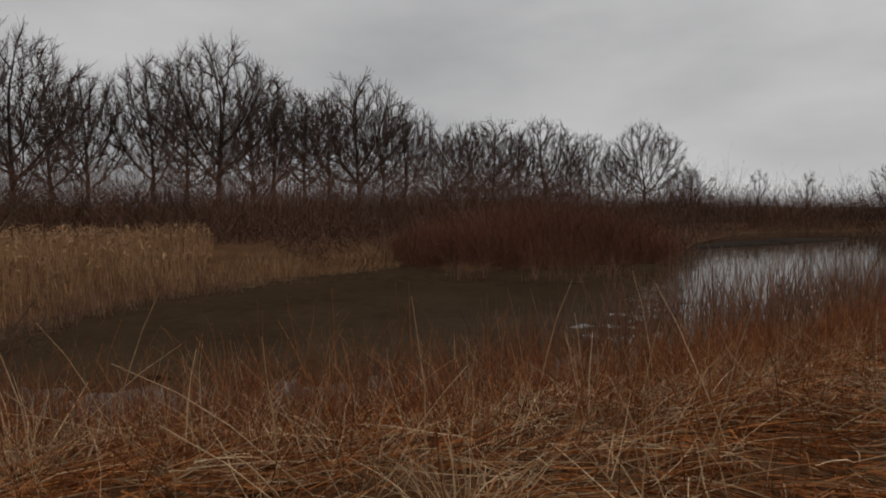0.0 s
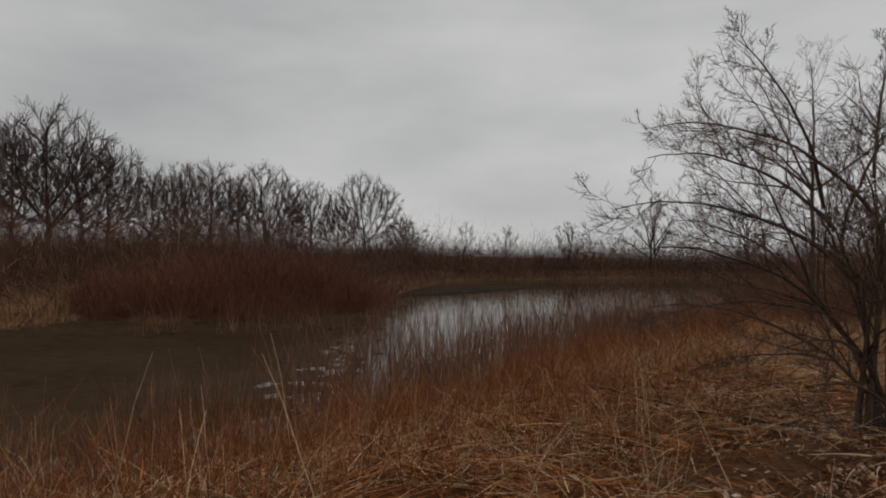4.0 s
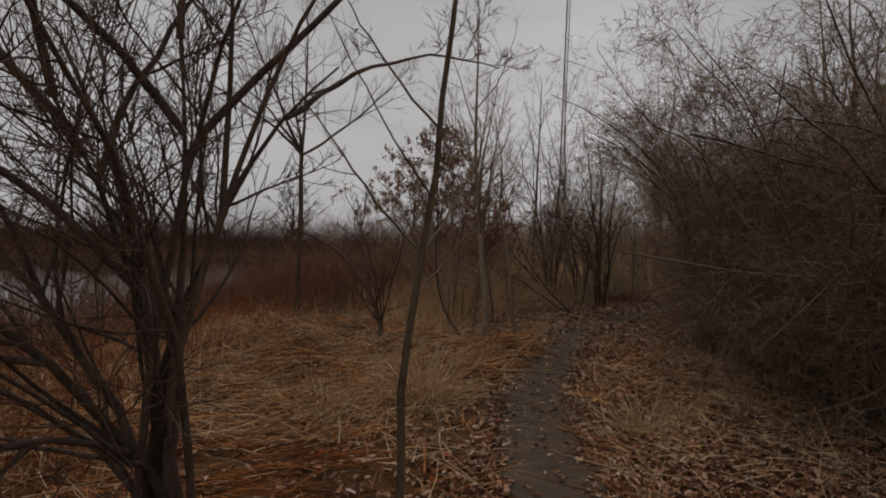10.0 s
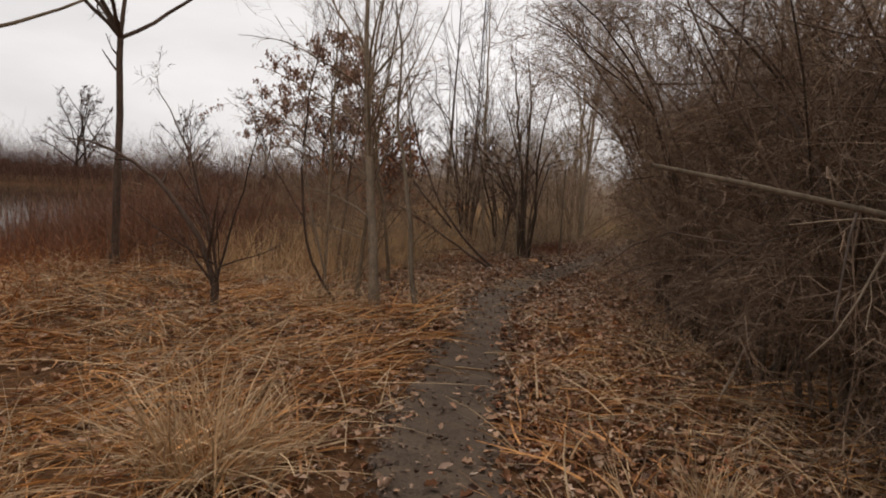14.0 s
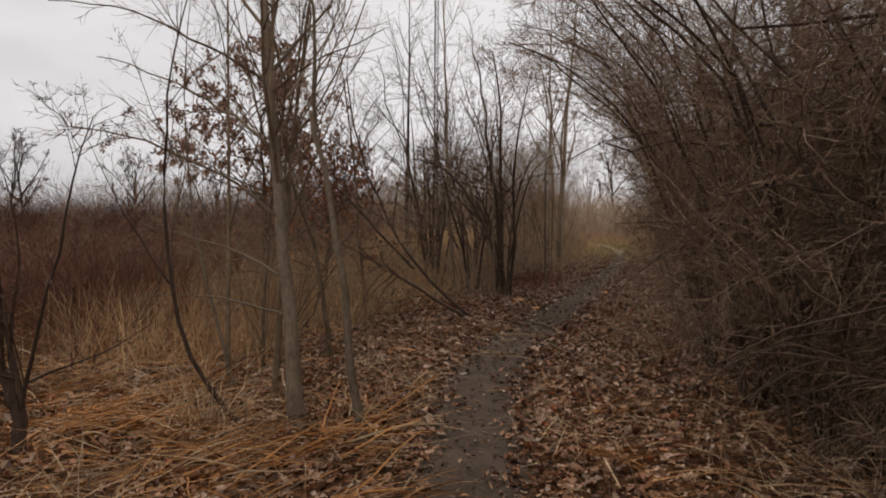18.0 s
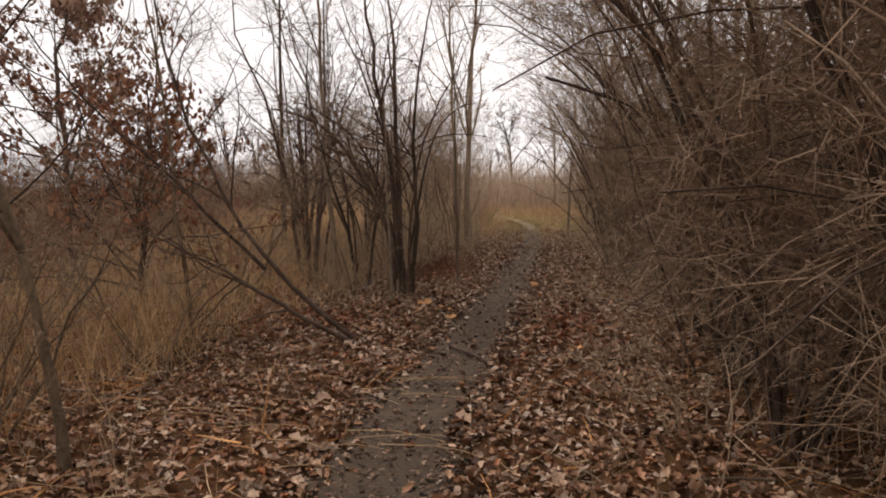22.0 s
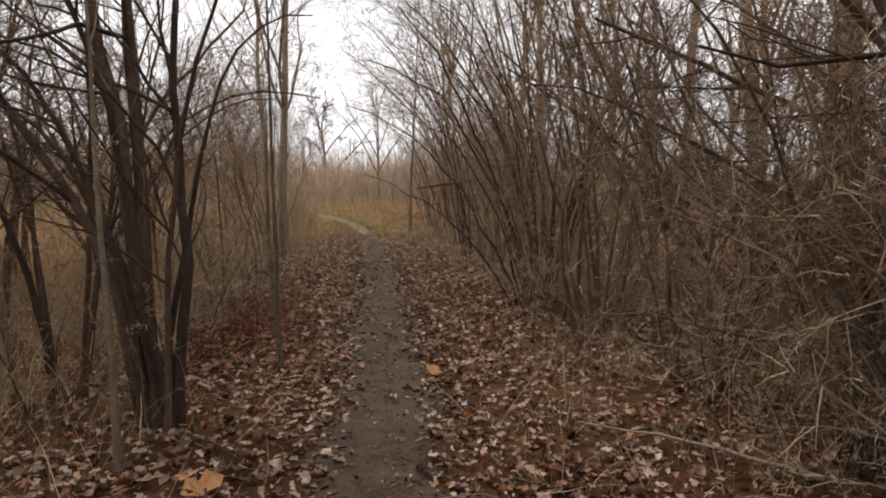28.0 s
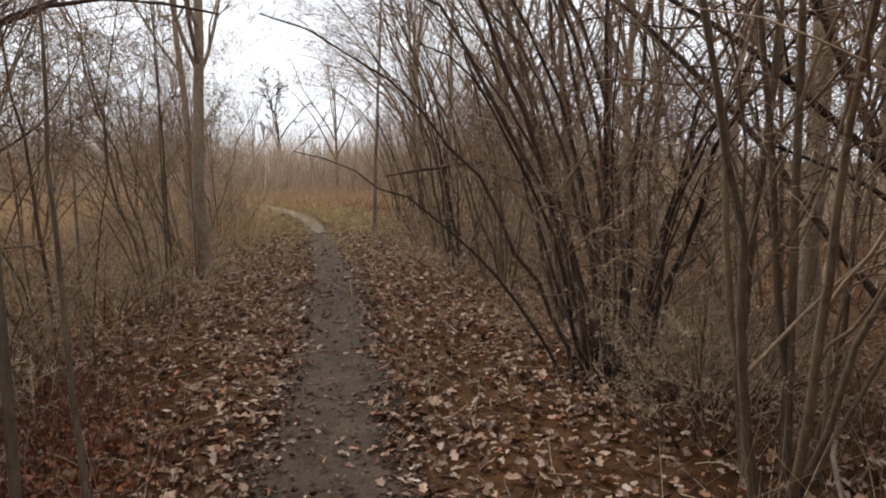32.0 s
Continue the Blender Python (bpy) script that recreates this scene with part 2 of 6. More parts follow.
M_WATER = bpy.data.materials.new("dark_still_water")
M_WATER.use_nodes = True
wtree = M_WATER.node_tree
wsh = wtree.nodes["Principled BSDF"]
wsh.inputs["Base Color"].default_value = (0.06, 0.042, 0.025, 1)
wsh.inputs["Roughness"].default_value = 0.035
wsh.inputs["IOR"].default_value = 1.13
wco = wtree.nodes.new("ShaderNodeTexCoord")
wmap = wtree.nodes.new("ShaderNodeMapping")
wmap.inputs["Scale"].default_value = (1.0, 0.5, 1.0)
wtree.links.new(wco.outputs["Object"], wmap.inputs["Vector"])
wno = node(wtree, "ShaderNodeTexNoise", Scale=2.2, Detail=4.0, Roughness=0.55)
wtree.links.new(wmap.outputs["Vector"], wno.inputs["Vector"])
wbu = node(wtree, "ShaderNodeBump", Strength=0.035, Distance=0.05)
wtree.links.new(wno.outputs["Fac"], wbu.inputs["Height"])
wtree.links.new(wbu.outputs["Normal"], wsh.inputs["Normal"])

# brown of mirrored trees and brush, as a colour for a sheet over the water
M_REFLECTION = surface("painted_reflection", (0.031, 0.0195, 0.0112), (0.056, 0.036, 0.021), 0.35, 0.12, 0.03, 3, spec=0.12)
M_REFLECTION.node_tree.nodes["Principled BSDF"].inputs["IOR"].default_value = 1.02

# ---------------------------------------------------------------- mesh tools
rng = np.random.default_rng(7)


def mesh_of(name, verts, quads, material, smooth=False):
    """A mesh from arrays of vertices and four-sided faces."""
    data = bpy.data.meshes.new(name)
    verts, quads = np.asarray(verts, np.float32), np.asarray(quads, np.int32)
    data.vertices.add(len(verts))
    data.vertices.foreach_set("co", verts.ravel())
    data.loops.add(quads.size)
    data.loops.foreach_set("vertex_index", quads.ravel())
    data.polygons.add(len(quads))
    data.polygons.foreach_set("loop_start", np.arange(0, quads.size, quads.shape[1], dtype=np.int32))
    if smooth:
        data.polygons.foreach_set("use_smooth", np.ones(len(quads), bool))
    data.update(calc_edges=True)
    data.materials.append(material)
    return data


def part(name, data, parent=None, label=""):
    ob = new(name, data)
    if parent is not None:
        ob.parent = parent
    return tagged(ob, label)


def unit(v):
    return v / np.maximum(np.linalg.norm(v, axis=-1, keepdims=True), 1e-9)


def tubes(lines, radii, sides=4, start=0):
    """Tubes round polylines: lines (n, k, 3), radii (n, k). Vertices and quads; the last ring closes to a tip."""
    n, k, _ = lines.shape
    along = unit(np.gradient(lines, axis=1))
    ref = np.where(np.abs(along[:, :1, 2:3]) > 0.9, np.array([1.0, 0, 0]), np.array([0, 0, 1.0]))
    a = unit(np.cross(along, np.broadcast_to(ref, along.shape)))
    b = np.cross(along, a)
    turn = np.arange(sides) * 2 * np.pi / sides
    ring = lines[:, :, None] + radii[:, :, None, None] * (a[:, :, None] * np.cos(turn)[:, None] + b[:, :, None] * np.sin(turn)[:, None])
    at = start + np.arange(n * k * sides).reshape(n, k, sides)
    nxt = np.roll(at, -1, axis=2)
    quads = np.stack([at[:, :-1], nxt[:, :-1], nxt[:, 1:], at[:, 1:]], -1).reshape(-1, 4)
    return ring.reshape(-1, 3), quads


def ribbons(lines, radii):
    """Thin tapering strips along polylines, for twigs of a few millimetres."""
    n, k, _ = lines.shape
    side = unit(np.cross(lines[:, -1] - lines[:, 0], rng.normal(0, 1, (n, 3))))[:, None] * radii[..., None]
    v = np.stack([lines - side, lines + side], 2).reshape(-1, 3)
    at = np.arange(n * k * 2).reshape(n, k, 2)
    return v, np.stack([at[:, :-1, 0], at[:, :-1, 1], at[:, 1:, 1], at[:, 1:, 0]], -1).reshape(-1, 4)


def joined(pieces):
    """Several (verts, quads) as one."""
    verts, quads, n = [], [], 0
    for v, q in pieces:
        verts.append(v)
        quads.append(q + n)
        n += len(v)
    return np.concatenate(verts), np.concatenate(quads)


def run_branches(start, way, length, radius, k, wander, lift, taper=0.15, rnd=rng):
    """Branch lines that wander and bend up (lift > 0) or sag. start, way (n, 3)."""
    n = len(start)
    lines, d = [start], unit(way)
    step = (length / k)[:, None]
    for _ in range(k):
        d = unit(d + rnd.normal(0, wander, (n, 3)) + np.array([0, 0, 1.0]) * lift / k)
        lines.append(lines[-1] + d * step)
    lines = np.stack(lines, 1)
    radii = radius[:, None] * np.linspace(1, taper, k + 1)[None]
    return lines, radii


def sprout(lines, radii, per, span, angle, shrink, thin, low=0.2, up=0.0, rnd=rng):
    """Starts, ways, lengths and radii of side shoots along given branches."""
    n, k, _ = lines.shape
    who = np.repeat(np.arange(n), per)
    f = rnd.uniform(low, 0.97, len(who)) * (k - 1)
    i = np.minimum(f.astype(int), k - 2)
    w = (f - i)[:, None]
    start = lines[who, i] * (1 - w) + lines[who, i + 1] * w
    tangent = unit(lines[who, i + 1] - lines[who, i])
    side = unit(np.cross(tangent, rnd.normal(0, 1, (len(who), 3))))
    a = np.radians(rnd.normal(angle, angle * 0.25, len(who)))[:, None]
    way = tangent * np.cos(a) + side * np.sin(a) + np.array([0, 0, up])
    whole = np.linalg.norm(np.diff(lines, axis=1), axis=2).sum(1)[who]
    length = whole * shrink * (1.15 - 0.75 * f / (k - 1)) * rnd.uniform(0.6, 1.3, len(who)) * span
    radius = (radii[who, i] * (1 - w[:, 0]) + radii[who, i + 1] * w[:, 0]) * thin
    return start, way, length, radius


# ---------------------------------------------------------------- plan
WATER_Z = -0.75
LAKE = np.array([(-5.0, -24), (-4.9, -14), (-4.6, -10), (-4.6, -7), (-5.2, -4), (-6.6, -0.5), (-8.4, 4), (-10.4, 9), (-12.5, 16), (-14, 28), (-18, 48), (-34, 64), (-49, 64),
                 (-50, 45), (-46, 28), (-35, 17), (-28, 11.5), (-22.2, 7), (-20.8, 2), (-20.4, -2), (-23, -3.2), (-18.4, -8.9), (-13.8, -11.8), (-10.6, -13.0), (-9.5, -24)], float)
TRAIL = np.array([(3.6, -14), (2.8, -8.5), (1.95, -5.5), (1.42, -2.5), (0.8, 0.5), (0.12, 2.9), (-0.3, 5.0), (-0.62, 7.6), (-0.84, 9.8), (-0.76, 11.2), (-0.54, 12.6), (-0.36, 13.8), (-0.14, 15.5), (0.2, 17.5), (0.37, 19.2), (0.6, 20.6), (0.92, 23.2), (1.1, 24.8), (1.45, 29), (1.72, 33), (1.68, 36.5), (1.25, 40.5), (0.2, 44), (-3.5, 48), (-8, 53)], float)


def lake_side(p):
    """Signed distance to the lake's edge: positive on land."""
    p = np.atleast_2d(p)
    a, b = LAKE, np.roll(LAKE, -1, 0)
    ab = b - a
    t = np.clip(((p[:, None] - a) * ab).sum(-1) / (ab * ab).sum(-1), 0, 1)
    d = np.linalg.norm(p[:, None] - a - t[..., None] * ab, axis=-1).min(1)
    up = (a[:, 1] > p[:, None, 1]) != (b[:, 1] > p[:, None, 1])
    cross = a[:, 0] + (p[:, None, 1] - a[:, 1]) / np.where(ab[:, 1] == 0, 1e-9, ab[:, 1]) * ab[:, 0] > p[:, None, 0]
    inside = (up & cross).sum(1) % 2 == 1
    return np.where(inside, -d, d)


def trail_off(p):
    """Distance to the trail's middle line."""
    p = np.atleast_2d(p)
    a, b = TRAIL[:-1], TRAIL[1:]
    ab = b - a
    t = np.clip(((p[:, None] - a) * ab).sum(-1) / (ab * ab).sum(-1), 0, 1)
    return np.linalg.norm(p[:, None] - a - t[..., None] * ab, axis=-1).min(1)


def height(p):
    """The ground's height."""
    p = np.atleast_2d(p)
    d = lake_side(p)
    s = np.clip((d + 2.0) / 6.0, 0, 1)
    bank = -1.1 + 1.1 * s * s * (3 - 2 * s)
    x, y = p[:, 0], p[:, 1]
    rough = 0.025 * np.sin(2.1 * x + 1.3 * np.sin(1.7 * y)) * np.cos(1.9 * y + 0.6 * x) + 0.015 * np.sin(5.3 * x + 2 * y) * np.sin(4.1 * y)
    return bank + rough * np.clip(trail_off(p) / 1.2, 0.15, 1)


def spots(n, x0, x1, y0, y1, rnd=rng):
    return np.stack([rnd.uniform(x0, x1, n), rnd.uniform(y0, y1, n)], 1)


def on_ground(p, sink=0.01):
    return np.column_stack([p, height(p) - sink])


def blades(base, azimuth, rise, length, width, droop, k=3, wander=0.08, rnd=rng):
    """Flat tapering blades: base (n, 3); azimuth and rise in radians; droop bends them down along the way."""
    n = len(base)
    way = np.stack([np.cos(azimuth) * np.cos(rise), np.sin(azimuth) * np.cos(rise), np.sin(rise)], 1)
    lines, d = [base], way
    step = (length / k)[:, None]
    for _ in range(k):
        d = unit(d + rnd.normal(0, wander, (n, 3)) - np.array([0, 0, 1.0]) * (droop / k)[:, None])
        lines.append(lines[-1] + d * step)
    lines = np.stack(lines, 1)
    side = unit(np.cross(way, rnd.normal(0, 1, (n, 3))))[:, None] * (width[:, None] * np.linspace(1, 0.25, k + 1)[None])[..., None] / 2
    v = np.stack([lines - side, lines + side], 2).reshape(-1, 3)
    at = np.arange(n * (k + 1) * 2).reshape(n, k + 1, 2)
    q = np.stack([at[:, :-1, 0], at[:, :-1, 1], at[:, 1:, 1], at[:, 1:, 0]], -1).reshape(-1, 4)
    return v, q


def leaves(place, azimuth, tilt, roll, length, curl, rnd=rng):
    """Lobed, curled dry leaves of four cross rows: place (n, 3)."""
    n = len(place)
    u = np.array([0.0, 0.3, 0.52, 0.75, 1.0])
    w = np.array([0.05, 0.3, 0.2, 0.3, 0.03])
    x = (u - 0.5)[None, :, None] * np.ones((n, 1, 3)) * length[:, None, None]
    y = (w[None, :, None] * np.array([-1.0, 0, 1.0])) * length[:, None, None] * rnd.uniform(0.75, 1.15, (n, 5, 3))
    z = curl[:, None, None] * length[:, None, None] * (np.abs(np.array([-1.0, 0, 1.0]))[None, None] * w[None, :, None] * 2.2 + 1.1 * (u[None, :, None] - 0.5) ** 2) + rnd.normal(0, 0.04, (n, 5, 3)) * length[:, None, None]
    ca, sa, ct, st, cr, sr = np.cos(azimuth), np.sin(azimuth), np.cos(tilt), np.sin(tilt), np.cos(roll), np.sin(roll)
    y, z = y * cr[:, None, None] - z * sr[:, None, None], y * sr[:, None, None] + z * cr[:, None, None]
    x, z = x * ct[:, None, None] - z * st[:, None, None], x * st[:, None, None] + z * ct[:, None, None]
    x, y = x * ca[:, None, None] - y * sa[:, None, None], x * sa[:, None, None] + y * ca[:, None, None]
    v = (np.stack([x, y, z], -1) + place[:, None, None]).reshape(-1, 3)
    at = np.arange(n * 15).reshape(n, 5, 3)
    q = np.stack([at[:, :-1, :-1], at[:, :-1, 1:], at[:, 1:, 1:], at[:, 1:, :-1]], -1).reshape(-1, 4)
    return v, q


# ---------------------------------------------------------------- ground, trail, water
gx = np.concatenate([[-420, -250, -150, -110], np.arange(-95, -26, 3.0), np.arange(-26, -12, 0.7), np.arange(-12, 6, 0.25), np.arange(6, 16, 0.8), np.arange(16, 60, 5.0), [90, 160, 420]])
gy = np.concatenate([[-420, -220, -120], np.arange(-80, -24, 4.0), np.arange(-24, -14, 0.7), np.arange(-14, 32, 0.25), np.arange(32, 60, 0.8), np.arange(60, 110, 4.0), [150, 240, 420]])
GX, GY = np.meshgrid(gx, gy, indexing="ij")
flat = np.column_stack([GX.ravel(), GY.ravel()])
at = np.arange(len(flat)).reshape(GX.shape)
ground = part("ground", mesh_of("ground", np.column_stack([flat, height(flat)]), np.stack([at[:-1, :-1], at[1:, :-1], at[1:, 1:], at[:-1, 1:]], -1).reshape(-1, 4), M_GROUND, True))
tagged(ground, "dark damp soil under dead grass and leaves", "ground", kind="structure")


def smooth_line(points, steps):
    """A Catmull-Rom line through points."""
    p = np.vstack([2 * points[0] - points[1], points, 2 * points[-1] - points[-2]])
    t = np.linspace(0, 1, steps, endpoint=False)[:, None]
    some = [0.5 * (2 * b + (c - a) * t + (2 * a - 5 * b + 4 * c - d) * t**2 + (3 * b - a - 3 * c + d) * t**3) for a, b, c, d in zip(p, p[1:], p[2:], p[3:])]
    return np.vstack([*some, points[-1:]])


mid = smooth_line(TRAIL, 22)
tan = unit(np.gradient(mid, axis=0))
nor = np.column_stack([tan[:, 1], -tan[:, 0]])
s = np.arange(len(mid))
half_l = 0.335 + 0.05 * np.sin(s * 0.31) + 0.04 * np.sin(s * 0.83 + 1) + rng.normal(0, 0.035, len(s))
half_r = 0.335 + 0.05 * np.sin(s * 0.27 + 2) + 0.04 * np.sin(s * 0.71) + rng.normal(0, 0.035, len(s))
fall = (0.7 + 0.3 * np.clip((mid[:, 1] + 6) / 8, 0, 1)) * (1 - 0.3 * np.clip((mid[:, 1] - 24) / 8, 0, 1))
cols = []
for c, dz in ((-1.12, -0.05), (-1, 0.016), (-0.7, 0.024), (-0.35, 0.014), (0, 0.01), (0.35, 0.014), (0.7, 0.024), (1, 0.016), (1.12, -0.05)):
    xy = mid + nor * (c * np.where(c < 0, half_l, half_r) * fall)[:, None]
    cols.append(np.column_stack([xy, height(xy) + dz + rng.normal(0, 0.006, len(s))]))
tv = np.stack(cols, 1)
at = np.arange(tv.shape[0] * 9).reshape(-1, 9)
trail = part("trail", mesh_of("trail", tv.reshape(-1, 3), np.stack([at[:-1, :-1], at[:-1, 1:], at[1:, 1:], at[1:, :-1]], -1).reshape(-1, 4), M_TRAIL, True))
tagged(trail, "narrow trodden trail of grey packed damp earth", "trail", kind="structure")

lake_bm = bmesh.new()
bmesh.ops.create_grid(lake_bm, x_segments=4, y_segments=4, size=1)
for v in lake_bm.verts:
    v.co = Vector((-28 + 27 * v.co.x, 20 + 48 * v.co.y, WATER_Z))
lake_data = bpy.data.meshes.new("lake")
lake_bm.to_mesh(lake_data)
lake_bm.free()
lake_data.materials.append(M_WATER)
tagged(part("lake", lake_data), "still brown pond water reflecting trees and cloud", "water", kind="structure")

# ---------------------------------------------------------------- woody plants


def bent_line(lean0, lean1, length, heading, sway=0.0, k=12, power=1.0, rnd=rng, wobble=0.14):
    """A stem from the origin whose lean from the upright goes from lean0 to lean1 (degrees) towards heading."""
    u = np.linspace(0, 1, k)
    lean = np.radians(lean0 + (lean1 - lean0) * u**power) + rnd.normal(0, wobble, k)
    side = np.cumsum(rnd.normal(0, 0.06, k)) + radians(sway)
    d = np.stack([np.sin(lean) * np.cos(heading + side), np.sin(lean) * np.sin(heading + side), np.cos(lean)], 1)
    return np.vstack([np.zeros(3), np.cumsum(d * length / k, 0)])


def clear_of_trail(lines, origin, room=1.0):
    """Which branches keep out of the walking space over the trail."""
    p = lines + np.asarray(origin)
    p = np.concatenate([p, (p[:, 1:] + p[:, :-1]) / 2, 0.75 * p[:, 1:] + 0.25 * p[:, :-1]], 1)
    n, k, _ = p.shape
    off = trail_off(p[..., :2].reshape(-1, 2)).reshape(n, k)
    return ~((off < room) & (p[..., 2] < 2.5)).any(1)


def stem_parts(root, line, radius, orders, mats, taper=0.2, sides=8, flare=1.35, split=True):
    """One stem of a plant as a part, with each side branch and the fine crown as meshes under it."""
    k = len(line)
    radii = radius * np.linspace(1, taper, k)
    radii[0] *= flare
    stem = part("stem", mesh_of("stem", *tubes(line[None], radii[None], sides), mats[0], True), root)
    lines, rad = line[None], radii[None]
    groups = []
    for n, o in enumerate(orders):
        start, way, length, r = sprout(lines, rad, o["per"], o.get("span", 1), o["angle"], o["shrink"], o["thin"], o.get("low", 0.2), o.get("up", 0))
        r = np.maximum(r, o.get("least", 0.0012))
        lines, rad = run_branches(start, way, length, r, o["k"], o["wander"], o["lift"], o.get("taper", 0.3))
        free = clear_of_trail(lines, root.location)
        if free.sum() < 2:
            break
        lines, rad = lines[free], rad[free]
        if n == 0 and split:
            for one, size in zip(lines, rad):
                part("branch", mesh_of("branch", *tubes(one[None], size[None], o.get("sides", 4)), mats[0], True), stem)
        else:
            groups.append(ribbons(lines, rad) if o.get("strip") else tubes(lines, rad, o.get("sides", 3)))
    if groups:
        tagged(part("crown", mesh_of("crown", *joined(groups), mats[1]), stem), kind="stuff")
    return stem


def thing(name, label, category, group="", xyz=(0, 0, 0)):
    ob = new(name)
    ob.empty_display_size = 0.2
    ob.location = xyz
    return tagged(ob, label, category, group)


def ground_at(x, y):
    return float(height(np.array([[x, y]]))[0])


ORDERS_FINE = [dict(per=9, angle=38, shrink=0.5, thin=0.55, k=9, wander=0.12, lift=0.2, sides=5, low=0.25, taper=0.2),
               dict(per=9, angle=42, shrink=0.46, thin=0.5, k=5, wander=0.15, lift=0.4, least=0.0026),
               dict(per=6, angle=42, shrink=0.62, thin=0.7, k=3, wander=0.16, lift=0.2, least=0.0022)]


def point_on(line, f):
    """The place at share f of a line."""
    x = f * (len(line) - 1)
    return np.array([np.interp(x, np.arange(len(line)), line[:, c]) for c in range(3)])


def arching_tree():
    """The many-stemmed bare tree beside the trail: upright stems that part into limbs arching over the bank."""
    root = thing("bare_tree", "many-stemmed bare dark tree arching over the pond bank", "tree", xyz=(-0.47, -0.72, ground_at(-0.47, -0.72)))
    left = math.atan2(-0.69, -0.72)
    # stem: lean at foot, lean at tip, power of the bend, length, radius, turn out of the main plane, foot offset
    # its limbs: share of the stem, lean at foot, lean at tip, length, radius, turn
    plan = (((2, 30, 1.5, 2.1, 0.034, 0, 0.0), ((0.66, 44, 104, 2.3, 0.02, 8), (0.9, 42, 94, 2.1, 0.02, -30), (1.0, 10, 54, 1.7, 0.018, 20), (0.85, -18, -46, 1.6, 0.016, 30))),
            ((-6, 5, 1.0, 2.3, 0.03, -20, 0.09), ((0.8, -30, -70, 1.8, 0.018, 0), (0.85, 36, 102, 2.2, 0.018, 25), (1.0, -8, -30, 1.5, 0.016, 60), (0.55, 46, 98, 1.9, 0.014, -40))),
            ((-2, -52, 2.0, 2.6, 0.028, 20, 0.14), ((0.85, -50, -90, 1.5, 0.015, 10), (0.65, -12, 12, 1.6, 0.015, 60))),
            ((14, 84, 1.5, 2.9, 0.026, -12, -0.1), ((0.5, 22, 44, 1.6, 0.014, 30),)),
            ((18, 92, 1.0, 3.1, 0.026, 15, -0.2), ((0.42, 76, 112, 1.5, 0.015, -10), (0.28, 64, 116, 1.5, 0.014, 20))),
            ((30, 104, 1.0, 2.8, 0.022, -25, -0.28), ((0.32, 80, 118, 1.3, 0.012, 0),)),
            ((8, 58, 1.5, 3.2, 0.022, -55, -0.05), ()), ((10, 68, 1.4, 3.0, 0.02, 60, -0.1), ()), ((-5, -28, 1.2, 3.0, 0.02, -60, 0.16), ()),
            ((42, 108, 0.9, 2.3, 0.017, 40, -0.3), ()), ((2, 42, 1.3, 3.2, 0.02, 120, 0.06), ()))
    for (lean0, lean1, power, length, radius, turn, foot), limbs in plan:
        line = bent_line(lean0, lean1, length, left, turn, power=power, wobble=0.06)
        line = line + np.array([foot * math.cos(left), foot * math.sin(left), -0.05])
        stem_parts(root, line, radius, ORDERS_FINE, (M_BARK, M_TWIG), 0.15)
        for f, low, high, long, thick, aside in limbs:
            limb = bent_line(low, high, long, left, turn + aside, wobble=0.07) + point_on(line, f)
            stem_parts(root, limb, thick, ORDERS_FINE, (M_BARK, M_TWIG), 0.2, 6, 1.0)
    return root


arching_tree()


def single_tree(label, x, y, tall, radius, lean, heading, orders, mats, bend=0, name="bare_tree", taper=0.12, k=14, power=1.0, wobble=0.06):
    root = thing(name, label, "tree", xyz=(x, y, ground_at(x, y) - 0.04))
    stem_parts(root, bent_line(lean, lean + bend, tall, radians(heading), k=k, power=power, wobble=wobble), radius, orders, mats, taper)
    return root


def orders_tree(per=9, low=0.35, up=0.25, shrink=0.42, fine=5):
    return [dict(per=per, angle=45, shrink=shrink, thin=0.5, k=6, wander=0.1, lift=0.35, sides=5, low=low, up=up),
            dict(per=6, angle=42, shrink=0.45, thin=0.6, k=4, wander=0.14, lift=0.25),
            dict(per=fine, angle=45, shrink=0.5, thin=0.65, k=3, wander=0.17, lift=0.15, least=0.0018)]


# Young trees between the trail and the pond.
sapling = thing("bare_tree", "slender bare young tree beside the trail", "tree", xyz=(-0.1, 0.55, ground_at(-0.1, 0.55) - 0.04))
trunk = bent_line(3, 6, 5.4, radians(10), k=14, wobble=0.035)
stem_parts(sapling, trunk, 0.026, orders_tree(9, 0.42, 0.1, 0.4), (M_BARK_OPEN, M_TWIG), 0.12)
# height on the trunk, length, radius, lean at its foot and tip, heading
for z, length, radius, lean0, lean1, heading in ((1.5, 1.3, 0.009, 58, 40, 86), (1.34, 0.9, 0.006, 80, 60, 88), (1.5, 1.6, 0.009, 48, 40, 165), (2.15, 1.4, 0.008, 46, 34, 170), (1.8, 1.2, 0.006, 52, 36, 250)):
    foot = np.array([np.interp(z, trunk[:, 2], trunk[:, c]) for c in range(3)])
    line = bent_line(lean0, lean1, length, radians(heading), wobble=0.06) + foot
    stem_parts(sapling, line, radius, [dict(per=5, angle=40, shrink=0.4, thin=0.55, k=5, wander=0.12, lift=0.2, sides=4, low=0.3), dict(per=4, angle=42, shrink=0.5, thin=0.6, k=3, wander=0.15, lift=0.1)], (M_BARK_OPEN, M_TWIG), 0.25, 6, 1.0)
forked = thing("bare_tree", "bare forked tree with wide limbs in the dead grass", "tree", xyz=(-6.05, 9.08, ground_at(-6.05, 9.08) - 0.04))
bole = bent_line(0, 2, 3.2, 3.0, k=9, wobble=0.04)
